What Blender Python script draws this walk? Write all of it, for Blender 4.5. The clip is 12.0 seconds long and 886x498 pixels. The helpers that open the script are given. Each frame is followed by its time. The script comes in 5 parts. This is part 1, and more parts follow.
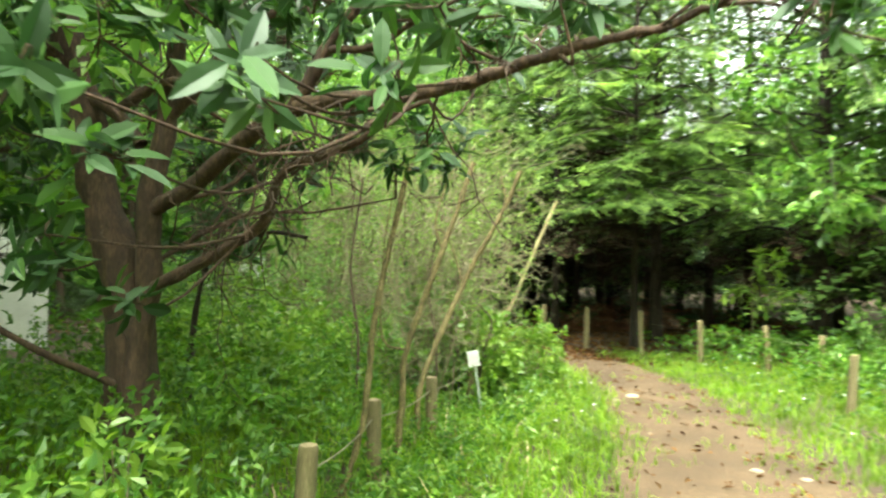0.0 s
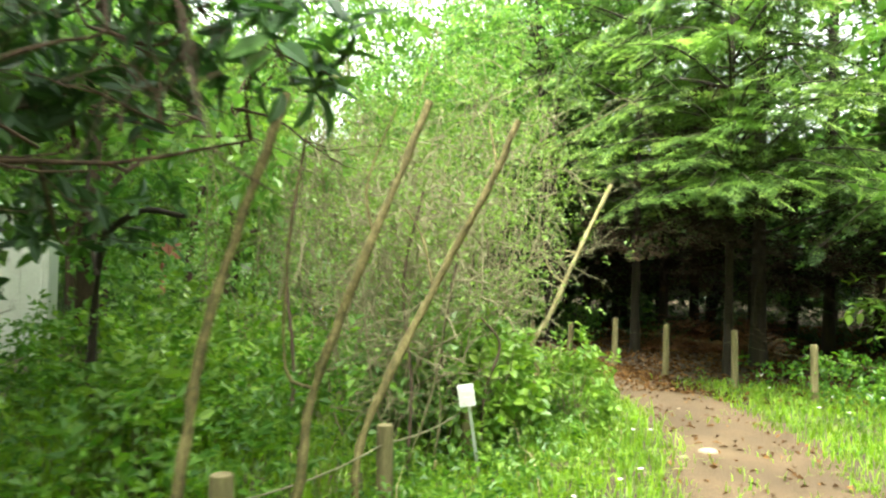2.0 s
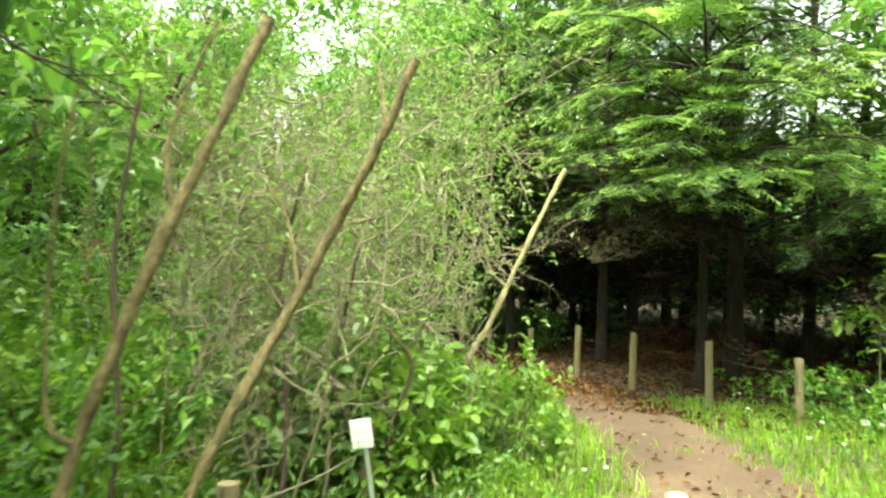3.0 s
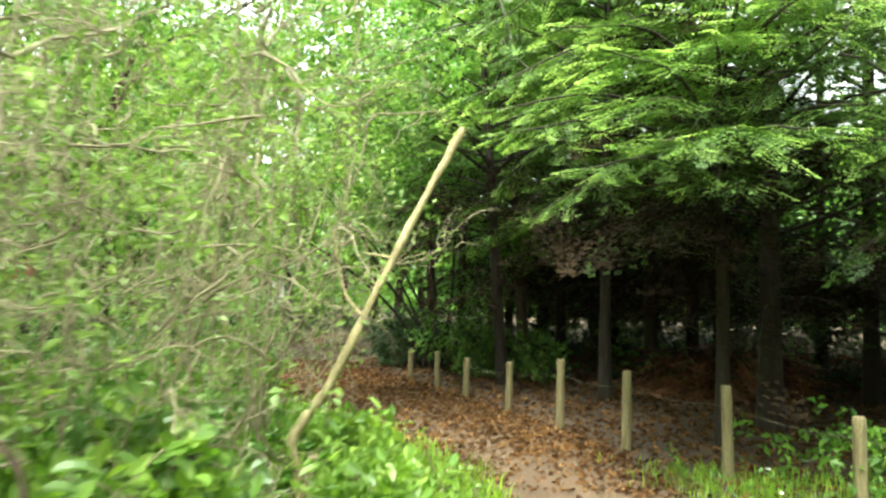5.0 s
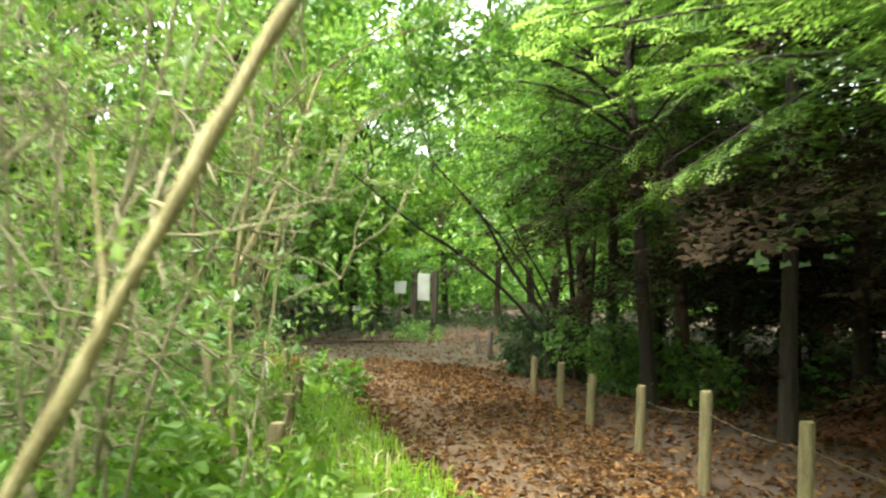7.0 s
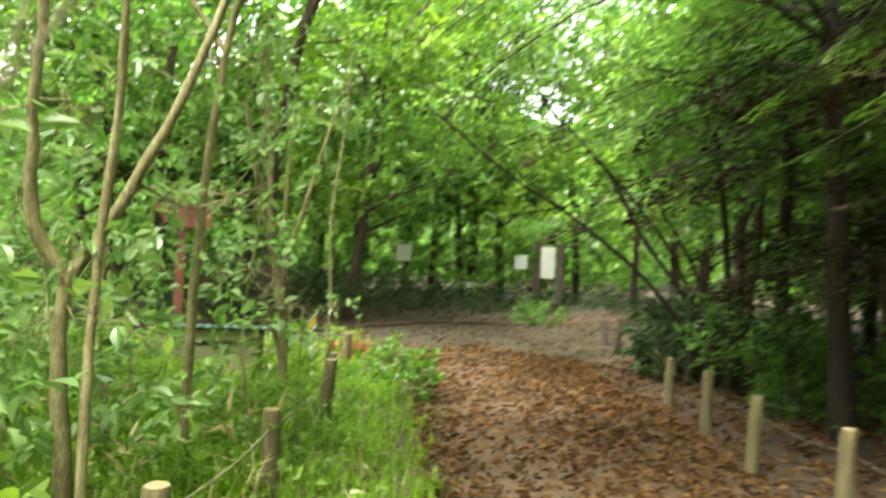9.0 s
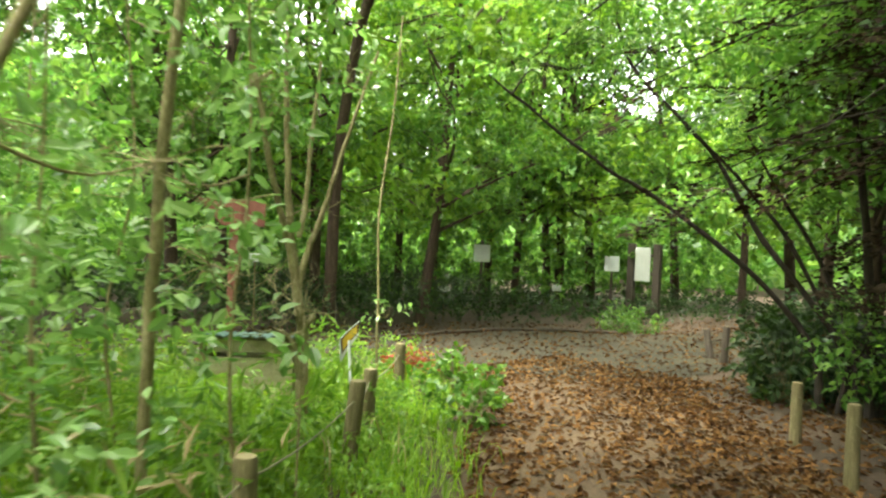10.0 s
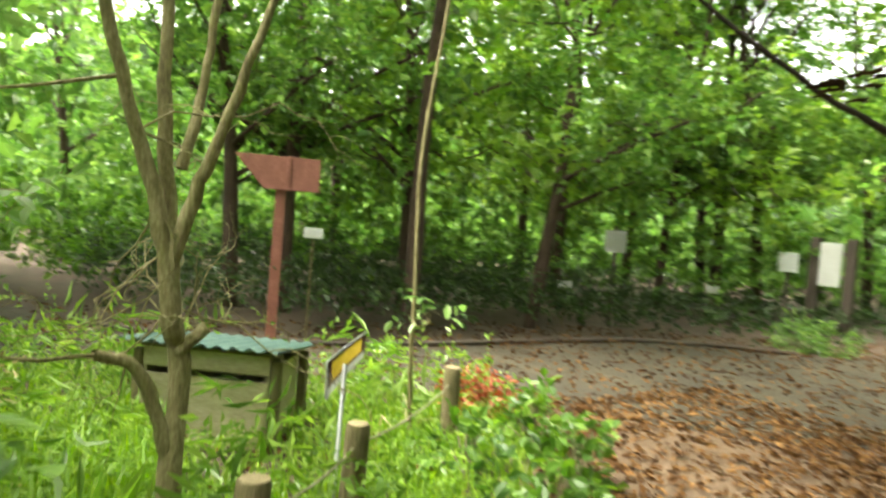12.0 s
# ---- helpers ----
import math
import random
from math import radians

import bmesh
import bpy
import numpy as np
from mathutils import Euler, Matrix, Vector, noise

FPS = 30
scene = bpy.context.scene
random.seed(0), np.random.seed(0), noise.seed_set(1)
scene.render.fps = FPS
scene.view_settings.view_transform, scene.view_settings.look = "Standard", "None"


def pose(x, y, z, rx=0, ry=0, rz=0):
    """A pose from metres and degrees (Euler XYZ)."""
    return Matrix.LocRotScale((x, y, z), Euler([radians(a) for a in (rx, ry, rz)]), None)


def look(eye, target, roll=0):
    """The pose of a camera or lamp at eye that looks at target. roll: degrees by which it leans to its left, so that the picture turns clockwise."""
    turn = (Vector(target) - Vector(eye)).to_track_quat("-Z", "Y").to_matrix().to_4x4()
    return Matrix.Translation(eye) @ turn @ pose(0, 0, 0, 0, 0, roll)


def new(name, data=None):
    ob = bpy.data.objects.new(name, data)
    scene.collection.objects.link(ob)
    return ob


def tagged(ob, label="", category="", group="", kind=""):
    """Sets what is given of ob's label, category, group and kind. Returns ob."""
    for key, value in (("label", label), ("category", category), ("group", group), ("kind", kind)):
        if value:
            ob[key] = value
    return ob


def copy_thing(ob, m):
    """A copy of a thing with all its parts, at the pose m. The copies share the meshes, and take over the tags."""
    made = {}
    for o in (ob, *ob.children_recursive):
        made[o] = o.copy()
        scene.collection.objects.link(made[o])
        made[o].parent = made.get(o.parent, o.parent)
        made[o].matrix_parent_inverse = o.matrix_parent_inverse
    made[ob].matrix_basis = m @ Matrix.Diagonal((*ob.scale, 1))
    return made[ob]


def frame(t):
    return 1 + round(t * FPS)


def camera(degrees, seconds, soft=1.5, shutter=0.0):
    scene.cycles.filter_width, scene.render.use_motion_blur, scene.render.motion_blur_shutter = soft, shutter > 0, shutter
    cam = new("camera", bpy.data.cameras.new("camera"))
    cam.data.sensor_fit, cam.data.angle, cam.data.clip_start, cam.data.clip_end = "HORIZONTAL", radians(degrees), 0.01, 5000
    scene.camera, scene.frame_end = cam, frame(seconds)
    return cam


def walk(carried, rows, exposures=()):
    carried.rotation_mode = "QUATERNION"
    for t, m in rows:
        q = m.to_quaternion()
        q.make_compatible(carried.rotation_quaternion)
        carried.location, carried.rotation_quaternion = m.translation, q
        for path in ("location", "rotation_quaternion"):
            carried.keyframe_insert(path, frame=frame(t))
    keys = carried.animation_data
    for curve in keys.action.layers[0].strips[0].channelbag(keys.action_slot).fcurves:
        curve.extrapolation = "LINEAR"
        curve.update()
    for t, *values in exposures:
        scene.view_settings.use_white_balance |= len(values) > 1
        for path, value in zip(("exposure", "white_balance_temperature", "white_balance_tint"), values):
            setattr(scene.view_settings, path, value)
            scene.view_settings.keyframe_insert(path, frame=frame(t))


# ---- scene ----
cam = camera(63.8, 12.0, soft=2.3, shutter=0.6)
PATH = [
    (0, (0.02, 0.09, 1.528), (0.022, 2.09, 1.543), 0.8),
    (0.5, (0.283, 0.48, 1.473), (0.129, 2.474, 1.516), 0.3),
    (1, (0.454, 1.06, 1.441), (0.434, 3.057, 1.551), 3.0),
    (1.5, (0.645, 1.561, 1.392), (0.559, 3.558, 1.454), 1.2),
    (2, (0.837, 2.047, 1.436), (0.549, 4.026, 1.473), 1.3),
    (2.5, (1.002, 2.62, 1.44), (0.774, 4.607, 1.42), 1.6),
    (2.7, (1.039, 2.862, 1.416), (0.827, 4.851, 1.435), 1.5),
    (4.3, (1.694, 4.66, 1.438), (1.267, 6.613, 1.514), 1.0),
    (4.5, (1.771, 4.869, 1.431), (1.343, 6.822, 1.491), -0.3),
    (5, (1.949, 5.444, 1.444), (1.6, 7.411, 1.535), 0.9),
    (5.5, (2.085, 6.002, 1.429), (1.467, 7.895, 1.618), 1.6),
    (6, (2.195, 6.499, 1.42), (1.688, 8.43, 1.537), 2.6),
    (6.5, (2.23, 7.044, 1.454), (1.622, 8.948, 1.516), 2.0),
    (7, (2.293, 7.618, 1.432), (1.448, 9.429, 1.497), 1.7),
    (7.2, (2.282, 7.828, 1.419), (1.432, 9.638, 1.458), 2.4),
    (8.8, (1.809, 9.58, 1.33), (0.674, 11.226, 1.388), 3.7),
    (9, (1.707, 9.782, 1.341), (0.522, 11.392, 1.326), 3.0),
    (9.5, (1.514, 10.305, 1.311), (0.11, 11.728, 1.245), 3.4),
    (10, (1.233, 10.811, 1.291), (-0.153, 12.253, 1.272), 2.7),
    (10.5, (0.922, 11.33, 1.257), (-0.483, 12.754, 1.25), 2.1),
    (11, (0.572, 11.835, 1.228), (-0.936, 13.148, 1.218), 3.0),
    (11.5, (0.197, 12.319, 1.204), (-1.317, 13.622, 1.096), 4.2),
    (12, (-0.174, 12.791, 1.175), (-1.82, 13.925, 1.105), 4.6),
]
walk(cam, [(t, look(eye, target, roll)) for t, eye, target, roll in PATH], [(0.0, 3.04, 6750, -5), (2.5, 3.06, 6700, -4), (4.5, 3.0, 6500, 0), (5.5, 3.2, 6350, 2), (6.5, 3.08, 6500, 4),
     (7.2, 3.15, 6550, 4), (9.0, 3.22, 6800, 3), (10.0, 3.16, 6850, 0), (11.0, 3.18, 6850, 1), (12.0, 3.28, 7000, 6)])

# ---- sky, sun, exposure ----
world = bpy.data.worlds.new("overcast_sky")
scene.world = world
world.use_nodes = True
wn = world.node_tree.nodes
sky = wn.new("ShaderNodeTexSky")
sky.sky_type, sky.sun_disc = "NISHITA", False
sky.sun_elevation, sky.sun_rotation = radians(62), radians(200)
sky.air_density, sky.dust_density = 1.2, 4.0
veil = wn.new("ShaderNodeHueSaturation")
veil.inputs["Saturation"].default_value = 0.12
world.node_tree.links.new(sky.outputs[0], veil.inputs["Color"])
world.node_tree.links.new(veil.outputs[0], wn["Background"].inputs["Color"])
wn["Background"].inputs["Strength"].default_value = 0.15
sun = new("sun", bpy.data.lights.new("sun", "SUN"))
sun.data.energy, sun.data.angle, sun.data.color = 1.5, radians(25), (1.0, 0.96, 0.9)
sun.matrix_world = look((0, 0, 30), (2.6, 13.0, 0))

# ---- materials ----


def material(name, rough=0.7, metal=0.0):
    m = bpy.data.materials.new(name)
    m.use_nodes = True
    b = m.node_tree.nodes["Principled BSDF"]
    b.inputs["Roughness"].default_value = rough
    b.inputs["Metallic"].default_value = metal
    b.inputs["Specular IOR Level"].default_value = 0.45
    return m, m.node_tree.nodes, m.node_tree.links, b


def ramp(nodes, stops):
    r = nodes.new("ShaderNodeValToRGB")
    e = r.color_ramp.elements
    while len(e) < len(stops):
        e.new(0.5)
    for k, (p, c) in zip(e, stops):
        k.position, k.color = p, (*c, 1)
    return r


def leaf_mat(name, dark, mid, light, through_share=0.4, rough=0.45):
    """Leaf: each leaf its own shade, thin enough to let light through."""
    m, n, l, b = material(name, rough)
    geo = n.new("ShaderNodeNewGeometry")
    r = ramp(n, ((0.0, dark), (0.55, mid), (1.0, light)))
    l.new(geo.outputs["Random Per Island"], r.inputs[0])
    tex = n.new("ShaderNodeTexNoise")
    tex.inputs["Scale"].default_value = 1.3
    co = n.new("ShaderNodeTexCoord")
    l.new(co.outputs["Object"], tex.inputs["Vector"])
    hsv = n.new("ShaderNodeHueSaturation")
    ma = n.new("ShaderNodeMapRange")
    ma.inputs[1].default_value, ma.inputs[2].default_value = 0.3, 0.7
    ma.inputs[3].default_value, ma.inputs[4].default_value = 0.7, 1.3
    l.new(tex.outputs["Fac"], ma.inputs[0])
    l.new(ma.outputs[0], hsv.inputs["Value"])
    l.new(r.outputs[0], hsv.inputs["Color"])
    l.new(hsv.outputs[0], b.inputs["Base Color"])
    tr = n.new("ShaderNodeBsdfTranslucent")
    warm = n.new("ShaderNodeHueSaturation")
    warm.inputs["Value"].default_value, warm.inputs["Saturation"].default_value = 1.5, 1.1
    l.new(hsv.outputs[0], warm.inputs["Color"])
    l.new(warm.outputs[0], tr.inputs["Color"])
    mix = n.new("ShaderNodeMixShader")
    mix.inputs[0].default_value = through_share
    l.new(b.outputs[0], mix.inputs[1])
    l.new(tr.outputs[0], mix.inputs[2])
    l.new(mix.outputs[0], n["Material Output"].inputs["Surface"])
    return m


def grain_mat(name, stops, scale=8.0, stretch=(1, 1, 1), rough=0.85, bump=0.3, fine=60.0, bump_dist=0.01, metal=0.0):
    """Two scales of noise: broad patches pick the colour, fine grain shifts it and gives relief."""
    m, n, l, b = material(name, rough, metal)
    co = n.new("ShaderNodeTexCoord")
    mp = n.new("ShaderNodeMapping")
    mp.inputs["Scale"].default_value = stretch
    l.new(co.outputs["Object"], mp.inputs["Vector"])
    big, small = n.new("ShaderNodeTexNoise"), n.new("ShaderNodeTexNoise")
    big.inputs["Scale"].default_value, big.inputs["Detail"].default_value = scale, 6
    small.inputs["Scale"].default_value, small.inputs["Detail"].default_value = fine, 4
    for t in (big, small):
        l.new(mp.outputs[0], t.inputs["Vector"])
    mx = n.new("ShaderNodeMath")
    mx.operation = "MULTIPLY_ADD"
    mx.inputs[1].default_value = 0.5
    half = n.new("ShaderNodeMath")
    half.operation = "MULTIPLY"
    half.inputs[1].default_value = 0.5
    l.new(big.outputs["Fac"], half.inputs[0])
    l.new(small.outputs["Fac"], mx.inputs[0])
    l.new(half.outputs[0], mx.inputs[2])
    r = ramp(n, stops)
    l.new(mx.outputs[0], r.inputs[0])
    l.new(r.outputs[0], b.inputs["Base Color"])
    bp = n.new("ShaderNodeBump")
    bp.inputs["Strength"].default_value, bp.inputs["Distance"].default_value = bump, bump_dist
    l.new(mx.outputs[0], bp.inputs["Height"])
    l.new(bp.outputs[0], b.inputs["Normal"])
    return m


LEAF_BIG = leaf_mat("evergreen_leaf", (0.016, 0.045, 0.011), (0.028, 0.07, 0.015), (0.055, 0.12, 0.02), 0.28, 0.55)
LEAF_FRESH = leaf_mat("fresh_leaf", (0.08, 0.16, 0.022), (0.14, 0.24, 0.035), (0.215, 0.32, 0.055), 0.48, 0.4)
LEAF_MAPLE = leaf_mat("woodland_leaf", (0.056, 0.128, 0.026), (0.108, 0.208, 0.041), (0.185, 0.295, 0.064), 0.5, 0.38)
LEAF_HERB = leaf_mat("herb_leaf", (0.042, 0.105, 0.014), (0.078, 0.165, 0.021), (0.14, 0.25, 0.03), 0.45)
LEAF_SMALL = leaf_mat("small_pale_leaf", (0.095, 0.16, 0.029), (0.14, 0.218, 0.045), (0.20, 0.29, 0.07), 0.44)
LEAF_GLOSS = leaf_mat("pale_glossy_leaf", (0.09, 0.18, 0.04), (0.14, 0.24, 0.065), (0.22, 0.33, 0.11), 0.42, 0.32)
NEEDLE = leaf_mat("conifer_needle", (0.03, 0.066, 0.013), (0.058, 0.115, 0.021), (0.11, 0.18, 0.034), 0.35)
# woodland leaf colour darkened: the gloom under the trees is put into it
LEAF_DIM = leaf_mat("shade_darkened_leaf", (0.014, 0.034, 0.007), (0.025, 0.055, 0.01), (0.045, 0.085, 0.014), 0.3)
NEEDLE_NEW = leaf_mat("new_conifer_growth", (0.19, 0.30, 0.07), (0.28, 0.41, 0.105), (0.37, 0.50, 0.15), 0.55)
GRASS = leaf_mat("grass_blade", (0.09, 0.18, 0.014), (0.15, 0.265, 0.021), (0.235, 0.36, 0.036), 0.48)
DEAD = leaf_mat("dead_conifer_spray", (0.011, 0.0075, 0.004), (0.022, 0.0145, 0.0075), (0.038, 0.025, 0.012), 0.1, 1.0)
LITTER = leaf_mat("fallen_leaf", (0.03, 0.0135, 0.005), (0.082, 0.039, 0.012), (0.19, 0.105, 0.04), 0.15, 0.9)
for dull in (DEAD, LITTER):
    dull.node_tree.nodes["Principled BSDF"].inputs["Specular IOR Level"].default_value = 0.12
RUST = leaf_mat("withered_bough", (0.12, 0.045, 0.022), (0.21, 0.085, 0.04), (0.30, 0.14, 0.07), 0.2, 0.85)
ORANGE = leaf_mat("orange_withered_leaf", (0.2, 0.05, 0.022), (0.29, 0.08, 0.036), (0.36, 0.13, 0.06), 0.3, 0.85)
PETAL = leaf_mat("white_petal", (0.6, 0.6, 0.56), (0.72, 0.72, 0.68), (0.8, 0.8, 0.76), 0.3, 0.6)
STRAW = leaf_mat("dry_blade", (0.28, 0.22, 0.11), (0.38, 0.30, 0.16), (0.48, 0.40, 0.24), 0.3, 0.8)
BARK_DARK = grain_mat("dark_bark", ((0.3, (0.022, 0.013, 0.008)), (0.5, (0.05, 0.03, 0.018)), (0.7, (0.1, 0.064, 0.04))), 3, (6, 6, 1.2), 0.9, 0.8, 14)
BARK_RED = grain_mat("reddish_brown_bark", ((0.32, (0.014, 0.008, 0.0045)), (0.5, (0.042, 0.024, 0.012)), (0.68, (0.095, 0.056, 0.029))), 5, (4, 4, 1.4), 0.9, 0.9, 18, 0.015)
# darker copy of the bark; its colour carries the shade inside the wood
BARK_SHADED = grain_mat("shade_darkened_conifer_bark", ((0.3, (0.01, 0.007, 0.005)), (0.5, (0.022, 0.015, 0.01)), (0.7, (0.048, 0.034, 0.023))), 3, (8, 8, 1), 0.95, 0.8, 14)
BARK_PALE = grain_mat("pale_bark", ((0.3, (0.075, 0.062, 0.021)), (0.5, (0.172, 0.147, 0.06)), (0.7, (0.32, 0.285, 0.15))), 4, (5, 5, 1.5), 0.85, 0.6, 22)
BARK_MOSS = grain_mat("mossy_mottled_bark", ((0.32, (0.034, 0.029, 0.009)), (0.5, (0.1, 0.08, 0.027)), (0.66, (0.21, 0.17, 0.072))), 7, (3, 3, 1.6), 0.9, 0.9, 26, 0.015)
BARK_GREY = grain_mat("grey_twig", ((0.3, (0.085, 0.074, 0.033)), (0.5, (0.158, 0.142, 0.074)), (0.7, (0.26, 0.24, 0.14))), 5, (4, 4, 2), 0.9, 0.4, 30)
POST_WOOD = grain_mat("weathered_post", ((0.3, (0.06, 0.05, 0.018)), (0.5, (0.115, 0.095, 0.04)), (0.7, (0.19, 0.16, 0.08))), 5, (9, 9, 1), 0.9, 0.6, 30)
POST_DARK = grain_mat("dark_stained_post", ((0.3, (0.03, 0.022, 0.015)), (0.5, (0.055, 0.042, 0.03)), (0.7, (0.09, 0.07, 0.05))), 5, (9, 9, 1), 0.85, 0.4, 30)
SOIL = grain_mat("woodland_soil", ((0.3, (0.025, 0.016, 0.009)), (0.5, (0.05, 0.032, 0.018)), (0.7, (0.1, 0.065, 0.04))), 1.2, (1, 1, 1), 0.95, 0.8, 35, 0.03)
TRAIL = grain_mat("trodden_earth", ((0.3, (0.032, 0.019, 0.009)), (0.5, (0.07, 0.043, 0.021)), (0.7, (0.14, 0.092, 0.05))), 1.6, (1, 1, 1), 0.95, 1.0, 55, 0.03)
GRAVEL = grain_mat("grey_gravel_road", ((0.3, (0.015, 0.0115, 0.0055)), (0.5, (0.029, 0.0235, 0.0115)), (0.7, (0.064, 0.052, 0.027))), 2.0, (1, 1, 1), 0.95, 0.7, 70, 0.02)
PLY = grain_mat("weathered_plywood", ((0.3, (0.29, 0.25, 0.145)), (0.5, (0.42, 0.365, 0.225)), (0.7, (0.53, 0.475, 0.33))), 3, (1, 1, 6), 0.8, 0.2, 24)
ROOF = grain_mat("blue_green_corrugated_sheet", ((0.3, (0.025, 0.055, 0.045)), (0.5, (0.05, 0.095, 0.08)), (0.7, (0.12, 0.17, 0.14))), 4, (1, 1, 1), 0.5, 0.15, 40)
RED_WOOD = grain_mat("red_brown_painted_wood", ((0.3, (0.12, 0.042, 0.026)), (0.5, (0.19, 0.07, 0.045)), (0.7, (0.26, 0.11, 0.075))), 4, (2, 2, 1), 0.75, 0.2, 40)
WHITE = grain_mat("white_board_paint", ((0.3, (0.42, 0.43, 0.38)), (0.5, (0.52, 0.53, 0.48)), (0.7, (0.6, 0.61, 0.57))), 3, (1, 1, 1), 0.5, 0.05, 40)
STEEL = grain_mat("galvanised_steel", ((0.3, (0.45, 0.46, 0.47)), (0.5, (0.58, 0.59, 0.60)), (0.7, (0.7, 0.71, 0.72))), 8, (1, 1, 1), 0.4, 0.1, 60, metal=0.8)
YELLOW = grain_mat("yellow_print", ((0.3, (0.50, 0.33, 0.03)), (0.5, (0.62, 0.42, 0.04)), (0.7, (0.70, 0.50, 0.08))), 5, (1, 1, 1), 0.5, 0.05, 40)
MAROON = grain_mat("dark_maroon_print", ((0.3, (0.045, 0.018, 0.015)), (0.5, (0.07, 0.028, 0.022)), (0.7, (0.10, 0.045, 0.035))), 5, (1, 1, 1), 0.5, 0.05, 40)
ROPE = grain_mat("grey_wire", ((0.3, (0.11, 0.1, 0.055)), (0.5, (0.17, 0.155, 0.09)), (0.7, (0.24, 0.22, 0.14))), 9, (1, 1, 1), 0.8, 0.2, 60)
ROCK = grain_mat("pale_stone", ((0.3, (0.16, 0.13, 0.09)), (0.5, (0.24, 0.2, 0.14)), (0.7, (0.33, 0.28, 0.21))), 6, (1, 1, 1), 0.9, 0.5, 40)
CUT = grain_mat("cut_wood_end", ((0.3, (0.13, 0.1, 0.045)), (0.5, (0.2, 0.16, 0.08)), (0.7, (0.29, 0.24, 0.14))), 9, (1, 1, 1), 0.85, 0.3, 50)

# ---- mesh helpers ----
rng = np.random.default_rng(7)


def smooth01(a, b, v):
    k = min(1.0, max(0.0, (v - a) / (b - a)))
    return k * k * (3 - 2 * k)


def gz(x, y):
    """Height of the ground."""
    z = -0.012 * min(14.0, max(0.0, y - 8.0))
    return z + 0.025 * math.sin(0.9 * x + 0.5) * math.sin(0.7 * y)


def fast_mesh(name, verts, faces, mat, soft=False):
    """A mesh out of arrays; every face has the same number of corners."""
    me = bpy.data.meshes.new(name)
    verts, faces = np.asarray(verts, np.float32), np.asarray(faces, np.int32)
    k = faces.shape[1]
    me.vertices.add(len(verts))
    me.vertices.foreach_set("co", verts.ravel())
    me.loops.add(faces.size)
    me.loops.foreach_set("vertex_index", faces.ravel())
    me.polygons.add(len(faces))
    me.polygons.foreach_set("loop_start", np.arange(0, faces.size, k, dtype=np.int32))
    me.polygons.foreach_set("use_smooth", np.full(len(faces), soft))
    me.update(calc_edges=True)
    me.materials.append(mat)
    return me


def thing(name, label, category, at=(0, 0, 0), group="", kind=""):
    e = new(name)
    e.empty_display_size = 0.1
    e.location = at
    return tagged(e, label, category, group, kind)


def part(name, bm, mat, parent, label="", soft=False):
    """Links a bmesh as one mesh object under a thing or part (in its parent's space)."""
    me = bpy.data.meshes.new(name)
    bm.normal_update()
    bm.to_mesh(me)
    bm.free()
    me.materials.append(mat)
    if soft:
        me.polygons.foreach_set("use_smooth", np.full(len(me.polygons), True))
    ob = new(name, me)
    ob.parent = parent
    if label:
        ob["label"] = label
    return ob


def mesh_part(name, me, parent, label=""):
    ob = new(name, me)
    ob.parent = parent
    if label:
        ob["label"] = label
    return ob


def unit(v):
    return v / np.maximum(1e-9, np.linalg.norm(v, axis=-1, keepdims=True))


class Tubes:
    """Collects tapered tubes along polylines into one mesh of quads."""

    def __init__(self, sides=7):
        self.v, self.f, self.count, self.sides = [], [], 0, sides

    def add(self, pts, radii, wobble=0.0, sides=None):
        s = sides or self.sides
        p = np.asarray(pts, float)
        r = np.asarray(radii, float) if np.ndim(radii) else np.full(len(p), radii)
        d = unit(np.gradient(p, axis=0))
        ref = np.array([0.31, 0.57, 0.76])
        if abs(unit(d[0]) @ ref) > 0.9:
            ref = np.array([0.9, -0.3, 0.3])
        u = unit(np.cross(d, ref))
        w = np.cross(d, u)
        a = np.linspace(0, 2 * np.pi, s, endpoint=False)
        ring = r[:, None] * (1 + wobble * rng.normal(size=(len(p), s)))
        v = p[:, None] + ring[..., None] * (np.cos(a)[None, :, None] * u[:, None] + np.sin(a)[None, :, None] * w[:, None])
        self.v.append(v.reshape(-1, 3))
        i, j = np.meshgrid(np.arange(len(p) - 1), np.arange(s), indexing="ij")
        j2 = (j + 1) % s
        self.f.append(self.count + np.stack((i * s + j, i * s + j2, (i + 1) * s + j2, (i + 1) * s + j), -1).reshape(-1, 4))
        self.count += len(p) * s

    def mesh(self, name, mat):
        return fast_mesh(name, np.concatenate(self.v), np.concatenate(self.f), mat, True)


def curve(points, n=14):
    """A smooth line through the points (Catmull-Rom)."""
    p = np.asarray(points, float)
    if len(p) < 3:
        k = np.linspace(0, 1, n)[:, None]
        return p[0] * (1 - k) + p[-1] * k
    q = np.concatenate(([2 * p[0] - p[1]], p, [2 * p[-1] - p[-2]]))
    out = []
    for t in np.linspace(0, len(p) - 1.0001, n):
        i, f = int(t), t - int(t)
        a, b, c, d = q[i:i + 4]
        out.append(0.5 * (2 * b + (c - a) * f + (2 * a - 5 * b + 4 * c - d) * f * f + (3 * b - a - 3 * c + d) * f ** 3))
    return np.array(out)


def limb(points, r0, r1, mat, name, parent, n=14, knots=0.06, sides=8, label=""):
    t = Tubes(sides)
    p = curve(points, n)
    p[1:-1] += rng.normal(size=(len(p) - 2, 3)) * min(r0, 0.05) * 0.09
    t.add(p, np.linspace(r0, r1, len(p)) * (1 + knots * rng.normal(size=len(p))), 0.03)
    # closed end
    c = t.mesh(name, mat)
    return mesh_part(name, c, parent, label)


